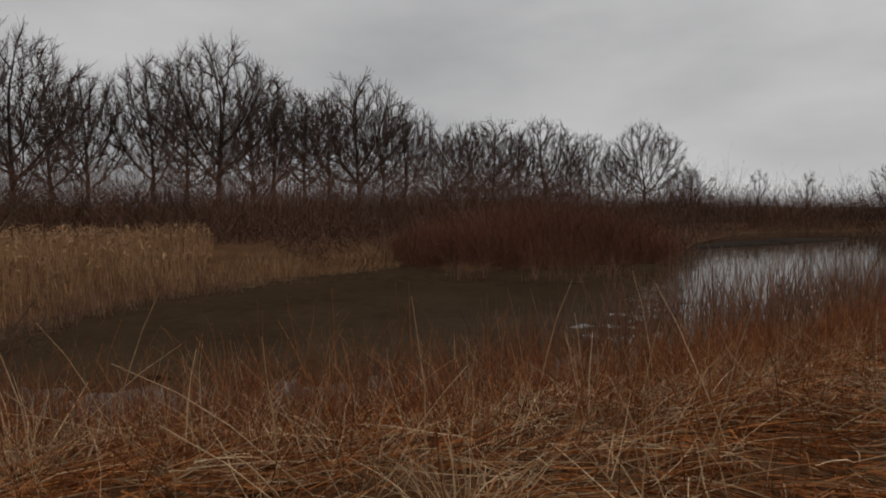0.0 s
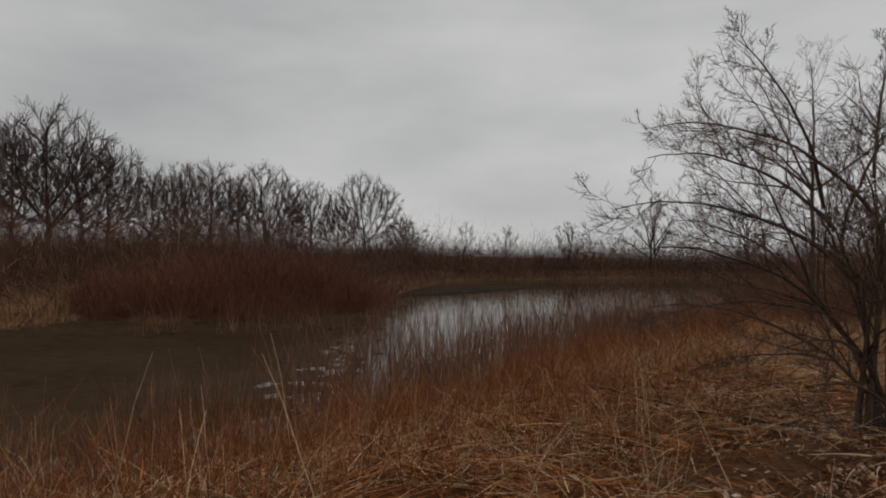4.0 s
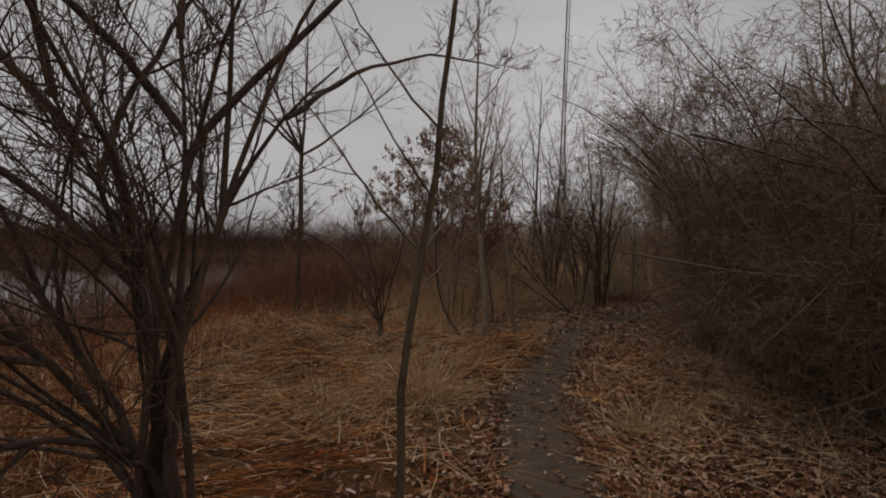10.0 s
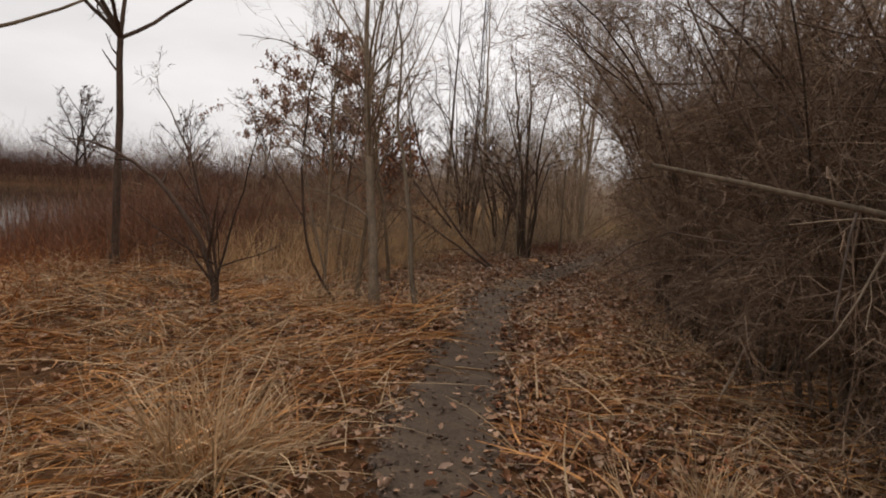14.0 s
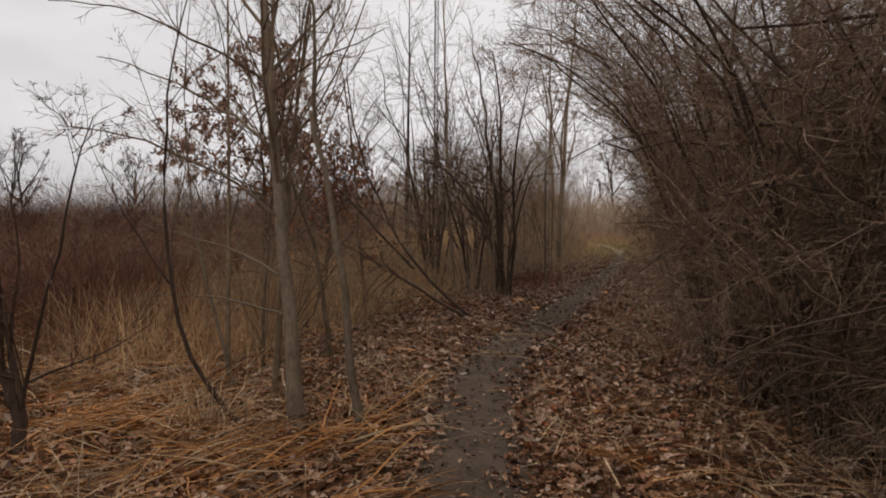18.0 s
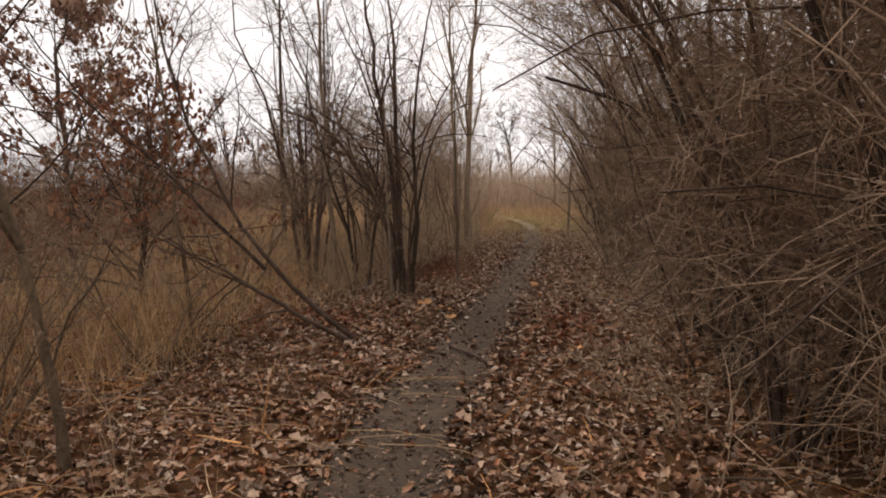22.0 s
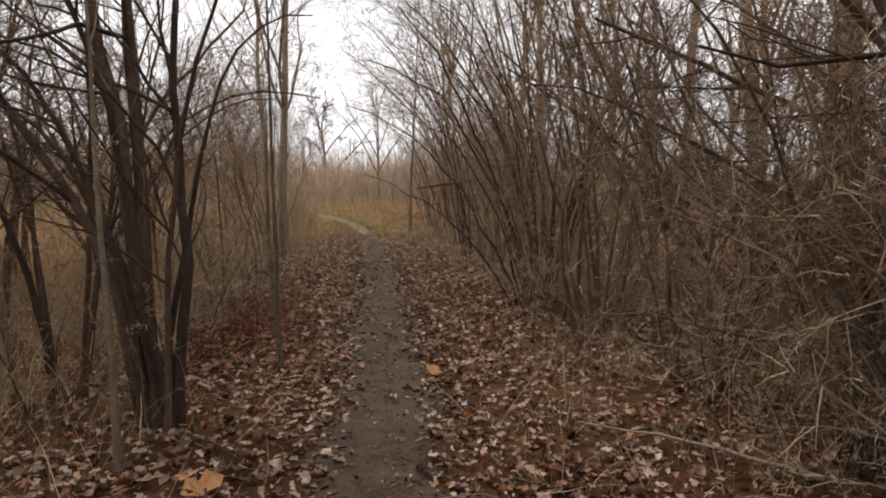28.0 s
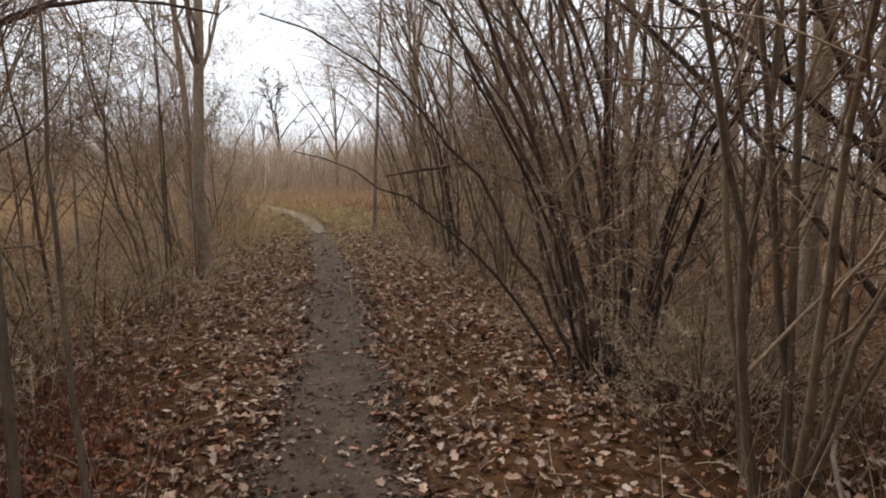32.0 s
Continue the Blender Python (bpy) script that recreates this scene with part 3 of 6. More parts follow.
stem_parts(forked, bole, 0.055, [dict(per=2, angle=50, shrink=0.3, thin=0.4, k=5, wander=0.1, lift=0.3, low=0.5), dict(per=3, angle=45, shrink=0.4, thin=0.6, k=3, wander=0.15, lift=0.1)], (M_BARK, M_TWIG), 0.75)
top = bole[-1] - np.array([0, 0, 0.04])
for lean0, lean1, length, heading in ((8, 20, 3.4, 100), (46, 62, 2.8, 215), (52, 40, 3.0, 40), (38, 70, 2.7, 160), (55, 75, 2.4, 300), (30, 25, 3.0, 250)):
    stem_parts(forked, bent_line(lean0, lean1, length, radians(heading), wobble=0.09) + top, 0.032, ORDERS_FINE, (M_BARK, M_TWIG), 0.2, 6, 1.0)
grey = thing("bare_tree", "grey-barked young tree leaning over the grass", "tree", xyz=(-1.92, 8.12, ground_at(-1.92, 8.12) - 0.04))
trunk = bent_line(13, 22, 6.0, radians(130), k=14, wobble=0.08)
stem_parts(grey, trunk, 0.06, orders_tree(13, 0.25, fine=7), (M_BARK_GREY, M_TWIG_MID), 0.12)
for z, length, radius, lean0, lean1, heading in ((0.8, 1.2, 0.011, 70, 95, 200), (1.05, 1.4, 0.012, 62, 84, 170), (1.3, 1.0, 0.009, 55, 40, 20), (1.5, 1.6, 0.014, 50, 90, 215), (1.75, 1.2, 0.01, 58, 30, 330), (2.0, 1.7, 0.014, 48, 80, 185), (2.3, 1.4, 0.012, 45, 20, 60), (2.5, 1.6, 0.012, 52, 96, 230)):
    stem_parts(grey, bent_line(lean0, lean1, length, radians(heading), wobble=0.1) + np.array([np.interp(z, trunk[:, 2], trunk[:, c]) for c in range(3)]), radius, [dict(per=6, angle=42, shrink=0.42, thin=0.55, k=5, wander=0.16, lift=0.1, sides=4, low=0.25), dict(per=5, angle=46, shrink=0.5, thin=0.6, k=3, wander=0.2, lift=0.0, least=0.0024)], (M_BARK_GREY, M_TWIG_MID), 0.25, 6, 1.0)
single_tree("thin crooked grey sapling at the trail edge", -1.3, 7.72, 3.8, 0.034, 20, 140, orders_tree(12, 0.2, fine=7), (M_BARK_GREY, M_TWIG_GREY), bend=-12, wobble=0.16)
single_tree("thin grey sapling among dead grass", -2.35, 8.7, 4.6, 0.03, 4, 60, orders_tree(12, 0.2, fine=7), (M_BARK_OPEN, M_TWIG_MID), bend=6)
single_tree("thin grey sapling among dead grass", -2.5, 10.4, 4.4, 0.03, 7, 200, orders_tree(12, 0.2, fine=7), (M_BARK_OPEN, M_TWIG_MID), bend=8)
single_tree("tall bare tree at the far bend of the trail", -0.5, 26.0, 9.0, 0.09, 2, 30, orders_tree(14, 0.28), (M_BARK_GREY, M_TWIG_GREY))
single_tree("tall bare tree near the clearing", -0.9, 30.5, 9.5, 0.08, 2, 200, orders_tree(13, 0.3), (M_BARK_GREY, M_TWIG_GREY))
single_tree("slender bare tree beside the trail", -2.4, 17.4, 7.0, 0.045, 3, 150, orders_tree(11, 0.35), (M_BARK_GREY, M_TWIG))
single_tree("slender bare tree in the russet grass", -4.9, 23.8, 8.0, 0.07, 2, 90, orders_tree(12, 0.3), (M_BARK, M_TWIG))
bank_tree = thing("bare_tree", "thin bare forked tree at the pond edge", "tree", xyz=(-0.88, -9.92, ground_at(-0.88, -9.92) - 0.04))
for lean0, lean1, length, radius, heading, low in ((4, 0, 3.0, 0.026, 270, 0.3), (10, 26, 1.9, 0.016, 95, 0.2), (26, 34, 1.3, 0.01, 80, 0.2), (8, 22, 3.9, 0.022, 255, 0.45), (3, 14, 3.8, 0.02, 110, 0.5), (24, 40, 1.2, 0.009, 280, 0.2)):
    stem_parts(bank_tree, bent_line(lean0, lean1, length, radians(heading), wobble=0.09), radius, [dict(per=9, angle=44, shrink=0.36, thin=0.5, k=6, wander=0.14, lift=0.25, sides=4, low=low), dict(per=6, angle=44, shrink=0.5, thin=0.6, k=4, wander=0.17, lift=0.15), dict(per=5, angle=46, shrink=0.5, thin=0.65, k=3, wander=0.2, lift=0.1, least=0.0018)], (M_BARK, M_TWIG), 0.18, 7, 1.25)
single_tree("pale slender trunk beside a dark clump", -1.42, 15.95, 3.4, 0.022, 5, 120, orders_tree(7, 0.4), (M_BARK_GREY, M_TWIG_GREY))
single_tree("thin pale sapling beside the trail", -0.6, 17.7, 4.6, 0.018, 1.5, 100, orders_tree(9, 0.4), (M_BARK_GREY, M_TWIG_GREY))
single_tree("thin pale sapling beside the trail", -0.62, 18.65, 3.0, 0.015, 3, 140, orders_tree(9, 0.3), (M_BARK_GREY, M_TWIG_GREY))
single_tree("dark curved sapling arching beside a grey trunk", -2.12, 8.05, 3.6, 0.019, 58, 195, orders_tree(8, 0.3), (M_BARK, M_TWIG), bend=-72, power=0.4)
single_tree("thin bowed sapling behind a grey trunk", -2.75, 8.9, 3.8, 0.016, 30, 150, orders_tree(8, 0.3), (M_BARK_GREY, M_TWIG_GREY), bend=-40)


for x, y, tall, radius, lean, heading in ((4.6, 20.6, 9.0, 0.085, 2, 20), (4.9, 19.3, 9.5, 0.1, 4, 160), (5.0, 18.2, 9.0, 0.13, 3, 200), (3.9, 23.8, 8.0, 0.06, 4, 100), (6.4, 20.4, 9.5, 0.1, 3, 300), (3.3, 27.2, 7.5, 0.05, 3, 40), (2.9, 31.6, 7.0, 0.05, 3, 40)):
    single_tree("tall grey-brown bare trunk rising from the thicket", x, y, tall, radius, lean, heading, orders_tree(9, 0.45, 0.3, 0.25, 3), (M_BARK_GREY, M_TWIG_GREY), bend=3)


def clump(name, label, x, y, count, tall, radius, spread, lean, orders, mats, heading=None, group="", rnd=rng, split=True, power=1.0):
    """A shrub of several stems from one foot."""
    root = thing(name, label, "shrub", group, (x, y, ground_at(x, y) - 0.04))
    for n in range(count):
        a = 2 * np.pi * (n + rnd.uniform(-0.3, 0.3)) / count if heading is None else radians(heading) + rnd.normal(0, 1.0)
        l0 = rnd.uniform(0.1, 1.0) * lean
        line = bent_line(l0, l0 + rnd.uniform(0.1, 1.2) * lean, tall * rnd.uniform(0.65, 1.1), a, k=10, power=power, wobble=0.15)
        line = line + np.array([math.cos(a), math.sin(a), 0]) * spread * rnd.uniform(0.3, 1)
        if not clear_of_trail(line[None], root.location, 1.1)[0]:
            line[:, :2] *= -0.6
        stem_parts(root, line, radius * rnd.uniform(0.4, 1.2), orders, mats, 0.22, 6, split=split)
    return root


ORDERS_SHRUB = [dict(per=8, angle=42, shrink=0.45, thin=0.62, k=5, wander=0.12, lift=0.15, sides=4, low=0.1),
                dict(per=7, angle=48, shrink=0.5, thin=0.4, k=3, wander=0.17, lift=0.1, least=0.0028, strip=True),
                dict(per=7, angle=50, shrink=0.6, thin=0.7, k=3, wander=0.2, lift=0.0, least=0.0024, strip=True)]
ORDERS_OPEN = [dict(per=7, angle=36, shrink=0.42, thin=0.55, k=8, wander=0.12, lift=0.25, sides=4, low=0.25),
               dict(per=6, angle=44, shrink=0.5, thin=0.4, k=4, wander=0.18, lift=0.15, least=0.0028, strip=True),
               dict(per=5, angle=48, shrink=0.6, thin=0.7, k=3, wander=0.22, lift=0.05, least=0.0024, strip=True)]
ORDERS_NET = [dict(per=9, angle=48, shrink=0.46, thin=0.55, k=8, wander=0.15, lift=0.1, sides=4, low=0.28),
              dict(per=7, angle=50, shrink=0.5, thin=0.4, k=4, wander=0.2, lift=0.1, least=0.0028, strip=True),
              dict(per=6, angle=52, shrink=0.6, thin=0.7, k=3, wander=0.24, lift=0.0, least=0.0024, strip=True)]
ORDERS_MIX = [dict(per=8, angle=42, shrink=0.46, thin=0.55, k=8, wander=0.15, lift=0.2, sides=4, low=0.2),
              dict(per=7, angle=48, shrink=0.5, thin=0.4, k=4, wander=0.2, lift=0.1, least=0.0028, strip=True),
              dict(per=6, angle=50, shrink=0.6, thin=0.7, k=3, wander=0.24, lift=0.0, least=0.0024, strip=True)]
ORDERS_DENSE = [dict(per=10, angle=46, shrink=0.42, thin=0.55, k=6, wander=0.2, lift=0.05, sides=4, low=0.06),
                dict(per=9, angle=52, shrink=0.55, thin=0.4, k=4, wander=0.22, lift=0.0, least=0.0028, strip=True),
                dict(per=9, angle=55, shrink=0.65, thin=0.7, k=2, wander=0.26, lift=-0.1, least=0.0024, strip=True)]
ORDERS_DROOP = [dict(per=8, angle=50, shrink=0.4, thin=0.55, k=5, wander=0.2, lift=-0.2, sides=3, low=0.12),
                dict(per=8, angle=52, shrink=0.6, thin=0.4, k=3, wander=0.22, lift=-0.2, least=0.0028, strip=True),
                dict(per=8, angle=55, shrink=0.65, thin=0.7, k=2, wander=0.26, lift=-0.2, least=0.0024, strip=True)]

bent = thing("bare_shrub", "small bent bare shrub in flattened orange grass", "shrub", xyz=(-3.4, 7.25, ground_at(-3.4, 7.25) - 0.04))
for lean0, lean1, length, radius, turn in ((4, 84, 2.7, 0.038, 0), (2, 34, 2.4, 0.02, 30), (-4, -16, 2.2, 0.016, 20), (8, 60, 2.2, 0.015, -40)):
    stem_parts(bent, bent_line(lean0, lean1, length, radians(193.6), turn, k=10, wobble=0.07), radius, ORDERS_SHRUB, (M_BARK, M_TWIG), 0.22, 6)
dark = thing("bare_shrub", "dark many-stemmed shrub with a thick black foot", "shrub", xyz=(-1.3, 16.65, ground_at(-1.3, 16.65) - 0.04))
# lean at foot, lean at tip, length, radius, heading, foot offset
for lean0, lean1, length, radius, heading, foot in ((7, 16, 4.6, 0.055, 180, 0.05), (2, 8, 4.6, 0.05, 160, 0.02), (2, 14, 4.2, 0.038, 30, 0.07), (6, 96, 3.6, 0.042, 190, 0.09), (5, 80, 3.3, 0.028, 215, 0.08), (3, 66, 3.4, 0.024, 60, 0.07),
                                                   (8, 104, 3.0, 0.026, 172, 0.1), (5, 52, 3.9, 0.03, 240, 0.08), (4, 44, 4.0, 0.026, 120, 0.07), (6, 60, 3.4, 0.022, 290, 0.08)):
    a = radians(heading)
    stem_parts(dark, bent_line(lean0, lean1, length, a, power=2.0, wobble=0.09) + np.array([foot * math.cos(a), foot * math.sin(a), 0]), radius, ORDERS_NET, (M_BARK, M_TWIG_MID), 0.2, 8, 1.5)
clump("bare_shrub", "cluster of dark bare stems with a net of twigs", -2.85, 17.5, 4, 4.6, 0.03, 0.15, 16, ORDERS_NET, (M_BARK, M_TWIG))
clump("bare_shrub", "cluster of dark bare stems with a net of twigs", -2.0, 17.3, 5, 4.8, 0.035, 0.2, 18, ORDERS_NET, (M_BARK, M_TWIG))
clump("bare_shrub", "cluster of upright dark bare stems", -3.9, 21.7, 5, 4.2, 0.045, 0.25, 15, ORDERS_NET, (M_BARK, M_TWIG_GREY))
clump("bare_shrub", "cluster of upright dark bare stems", -2.8, 22.7, 6, 4.0, 0.04, 0.3, 20, ORDERS_NET, (M_BARK, M_TWIG_GREY))
clump("bare_shrub", "cluster of upright dark bare stems", -3.3, 19.8, 5, 3.9, 0.04, 0.2, 18, ORDERS_NET, (M_BARK, M_TWIG_GREY))

# The thicket on the landward side of the trail: a few kinds of shrub, repeated.
DENSE = ("dense grey-brown bare shrub beside the trail", "thicket beside the trail")
OPEN = ("open many-stemmed bare shrub beside the trail", "thicket beside the trail")


def beside(off, y):
    """A place on the landward side of the trail."""
    return float(np.interp(y, TRAIL[:, 1], TRAIL[:, 0])) + off, y


def thicket(off, y, kind, tall=None):
    x, y = beside(off, y)
    if kind == "dense":
        # twig tone lightens along the trail: the near shrubs' shade is in the colour
        paints = (M_BARK, M_TWIG_SHADE if y < 8 else M_TWIG_MID if y < 13.5 else M_TWIG_SOFT)
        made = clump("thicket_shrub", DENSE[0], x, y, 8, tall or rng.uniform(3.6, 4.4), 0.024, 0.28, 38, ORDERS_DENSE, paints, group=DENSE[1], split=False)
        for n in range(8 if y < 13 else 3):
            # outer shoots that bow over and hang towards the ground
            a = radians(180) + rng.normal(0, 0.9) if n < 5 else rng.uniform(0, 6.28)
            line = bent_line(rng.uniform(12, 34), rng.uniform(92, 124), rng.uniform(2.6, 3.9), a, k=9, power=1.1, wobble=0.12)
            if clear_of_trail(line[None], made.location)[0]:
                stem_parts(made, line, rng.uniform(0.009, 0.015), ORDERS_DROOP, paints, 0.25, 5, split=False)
        for n in range(0 if off > 3 or not 7.5 < y < 15 else 6 if y > 10 else 4):
            # tall shoots that lean out high over the trail
            line = bent_line(rng.uniform(4, 12), rng.uniform(50, 82), rng.uniform(4.0, 5.0), radians(180) + rng.normal(0, 0.5), k=10, power=1.7, wobble=0.1)
            if clear_of_trail(line[None], made.location)[0]:
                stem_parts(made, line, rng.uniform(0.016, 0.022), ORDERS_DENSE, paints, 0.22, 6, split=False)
        return made
    if off < 0:
        return clump("thicket_shrub", OPEN[0], x, y, 8, tall, 0.016, 0.3, 34, ORDERS_NET, (M_BARK_OPEN, M_TWIG_SOFT), None, OPEN[1], split=False)
    paints = (M_BARK if rng.uniform() < 0.12 else M_BARK_OPEN, M_TWIG_SOFT)
    made = clump("thicket_shrub", OPEN[0], x, y, 9, tall or rng.uniform(3.4, 4.2), 0.021, 0.35, 33, ORDERS_MIX, paints, 180, OPEN[1], split=False, power=1.5)
    for n in range(0 if off > 3 else 4 if y > 19 else 2):
        line = bent_line(rng.uniform(2, 12), rng.uniform(45, 85), rng.uniform(4.2, 5.2), radians(180) + rng.normal(0, 0.5), k=10, power=1.8, wobble=0.1)
        if clear_of_trail(line[None], made.location)[0]:
            stem_parts(made, line, rng.uniform(0.015, 0.022), ORDERS_MIX, paints, 0.22, 6, split=False)
    return made


kinds = [thicket(3.8, 6.6, "dense"), thicket(3.7, 9.6, "dense"), thicket(3.6, 16.4, "open"), thicket(3.6, 20.4, "open")]
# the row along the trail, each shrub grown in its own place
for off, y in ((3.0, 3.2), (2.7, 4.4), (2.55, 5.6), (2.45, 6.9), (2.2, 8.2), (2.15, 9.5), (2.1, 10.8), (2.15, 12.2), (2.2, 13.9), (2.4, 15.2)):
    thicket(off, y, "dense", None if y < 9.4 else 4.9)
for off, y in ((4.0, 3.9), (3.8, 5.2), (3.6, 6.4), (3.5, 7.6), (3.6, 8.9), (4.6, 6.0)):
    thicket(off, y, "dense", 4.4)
for off, y in ((2.3, 16.7), (2.05, 18.3), (1.85, 19.9), (2.2, 21.6), (2.0, 23.6), (1.9, 25.6), (2.1, 28.0), (2.3, 30.8), (2.2, 33.6), (-2.2, 19.6), (-1.9, 21.4), (-1.7, 23.6), (-1.8, 25.8), (-2.2, 28.4), (-2.0, 31.0)):
    made = thicket(off, y, "open", None if off > 0 else 4.2)
    if off < 0:
        tagged(made, "open many-stemmed bare shrub in the russet grass", group="shrubs before the clearing")
# two bowed shrubs of their own before the clearing
# lean at foot, lean at tip, length, radius, heading, foot offset
bowed = thing("thicket_shrub", "many-stemmed bare shrub bowing over the trail", "shrub", OPEN[1], (2.35, 20.0, ground_at(2.35, 20.0) - 0.04))
for lean0, lean1, length, radius, heading, foot in ((6, 62, 3.6, 0.024, 175, 0.15), (10, 58, 3.8, 0.026, 200, 0.2), (4, 50, 3.6, 0.02, 150, 0.12), (16, 74, 3.2, 0.018, 185, 0.25), (20, 66, 2.8, 0.015, 215, 0.3), (2, 34, 3.9, 0.024, 240, 0.1), (5, 30, 3.9, 0.022, 120, 0.1), (3, 18, 4.2, 0.024, 20, 0.1),
                                                   (8, 36, 3.8, 0.02, 340, 0.2), (12, 48, 3.4, 0.017, 300, 0.25), (24, 80, 2.5, 0.013, 165, 0.3), (8, 44, 3.6, 0.02, 60, 0.2), (28, 70, 2.4, 0.012, 260, 0.3), (14, 56, 3.0, 0.016, 190, 0.1)):
    a = radians(heading)
    stem_parts(bowed, bent_line(lean0, lean1, length, a, power=1.4, wobble=0.11) + np.array([foot * math.cos(a), foot * math.sin(a), 0]), radius, ORDERS_MIX, (M_BARK, M_TWIG_SOFT), 0.22, 6, split=False)
arched = thing("bare_shrub", "bare shrub with one limb arched like a bow", "shrub", "shrubs before the clearing", (-2.45, 20.5, ground_at(-2.45, 20.5) - 0.04))
for lean0, lean1, length, radius, heading in ((4, 100, 4.0, 0.036, 10), (2, 40, 3.6, 0.03, 170), (6, 84, 3.4, 0.024, 340), (8, 60, 3.0, 0.02, 230), (3, 24, 4.0, 0.026, 60)):
    stem_parts(arched, bent_line(lean0, lean1, length, radians(heading), power=1.4, wobble=0.08), radius, ORDERS_NET, (M_BARK, M_TWIG_MID), 0.22, 6, split=False)
# repeats deeper in: distance from the trail, place along it, kind
rows_r = [(4.2, 5.6, 1), (5.9, 5.4, 0), (4.6, 7.4, 0), (6.2, 8.2, 1), (4.6, 9.8, 1), (6.2, 11.8, 0), (8.2, 5.4, 1), (8.4, 8.8, 0), (3.6, 4.0, 0), (5.0, 4.6, 1), (6.6, 4.0, 0), (5.4, 6.6, 1), (7.0, 7.0, 0), (3.9, 8.2, 0), (5.3, 8.8, 1), (3.8, 11.0, 1), (5.3, 11.0, 0), (7.4, 12.5, 0), (3.7, 13.8, 1), (5.3, 13.6, 0), (3.7, 15.0, 0), (5.2, 15.0, 1), (4.6, 19.0, 3),
          (3.8, 22.8, 2), (3.7, 26.8, 2), (3.8, 30.4, 2), (3.6, 34.8, 3), (7.0, 10.0, 2), (7.0, 13.0, 0), (-3.8, 31.2, 3), (-3.6, 34.4, 2), (-4.6, 28.2, 3), (-3.9, 25.0, 2)]
for off, y, n in rows_r:
    x, y = beside(off, y)
    size = rng.uniform(0.9, 1.15) * (1.3 if off > 4.5 else 1.1 if n < 2 else 0.92)
    m = pose(x, y, ground_at(x, y) - 0.04, rng.uniform(-4, 4), rng.uniform(-4, 4), rng.uniform(110, 250) if 0 < off < 5 else rng.uniform(0, 360)) @ Matrix.Diagonal((size, size, size * rng.uniform(0.9, 1.1), 1))
    made = copy_thing(kinds[n], m)
    if off < 0:
        tagged(made, "open many-stemmed bare shrub in the russet grass", group="shrubs before the clearing")

for x, y, size in ((-3.2, 10.6, 0.5), (-4.2, 12.0, 0.6), (-3.0, 12.6, 0.45), (-6.0, 12.4, 0.65), (-6.6, 15.8, 0.7), (-3.4, 15.4, 0.55), (-5.6, 18.2, 0.7), (-7.6, 18.6, 0.75), (-4.4, 18.0, 0.6), (-6.4, 21.6, 0.8), (-8.2, 13.6, 0.6), (-2.9, 9.6, 0.4)):
    m = pose(x, y, ground_at(x, y) - 0.04, 0, 0, rng.uniform(0, 360)) @ Matrix.Diagonal((size, size, size, 1))
    tagged(copy_thing(kinds[2 + int(x * 10) % 2], m), "thin bare shrub in the russet grass", group="shrubs in the meadow")

# low brambles close to the trail
brambles = [clump("bramble", "low tangled grey-brown bramble beside the trail", *beside(-1.75, 18.2), 9, 1.25, 0.009, 0.25, 42, ORDERS_OPEN, (M_TWIG, M_TWIG_GREY), group="brambles along the trail", split=False),
            clump("bramble", "low tangled grey-brown bramble beside the trail", *beside(-1.8, 20.4), 10, 1.0, 0.007, 0.3, 55, ORDERS_OPEN, (M_TWIG_GREY, M_TWIG_GREY), group="brambles along the trail", split=False)]
for n in range(92):
    left = n < 50
    off = -rng.uniform(1.6, 4.2) if left else rng.uniform(1.65, 3.4)
    x, y = beside(off, rng.uniform(17.0, 33) if left else rng.uniform(11, 30))
    size = rng.uniform(0.6, 1.2)
    copy_thing(brambles[n % 2], pose(x, y, ground_at(x, y) - 0.03, 0, 0, rng.uniform(0, 360)) @ Matrix.Diagonal((size, size, size * rng.uniform(0.8, 1.15), 1)))

single_tree("thin brown sapling with a net of twigs", -2.9, 9.0, 4.6, 0.024, 8, 120, orders_tree(13, 0.2, fine=7), (M_BARK_OPEN, M_TWIG_MID), bend=-10)
single_tree("thin brown sapling with a net of twigs", -3.6, 11.2, 5.0, 0.026, 4, 40, orders_tree(13, 0.2, fine=7), (M_BARK, M_TWIG_MID), bend=8)

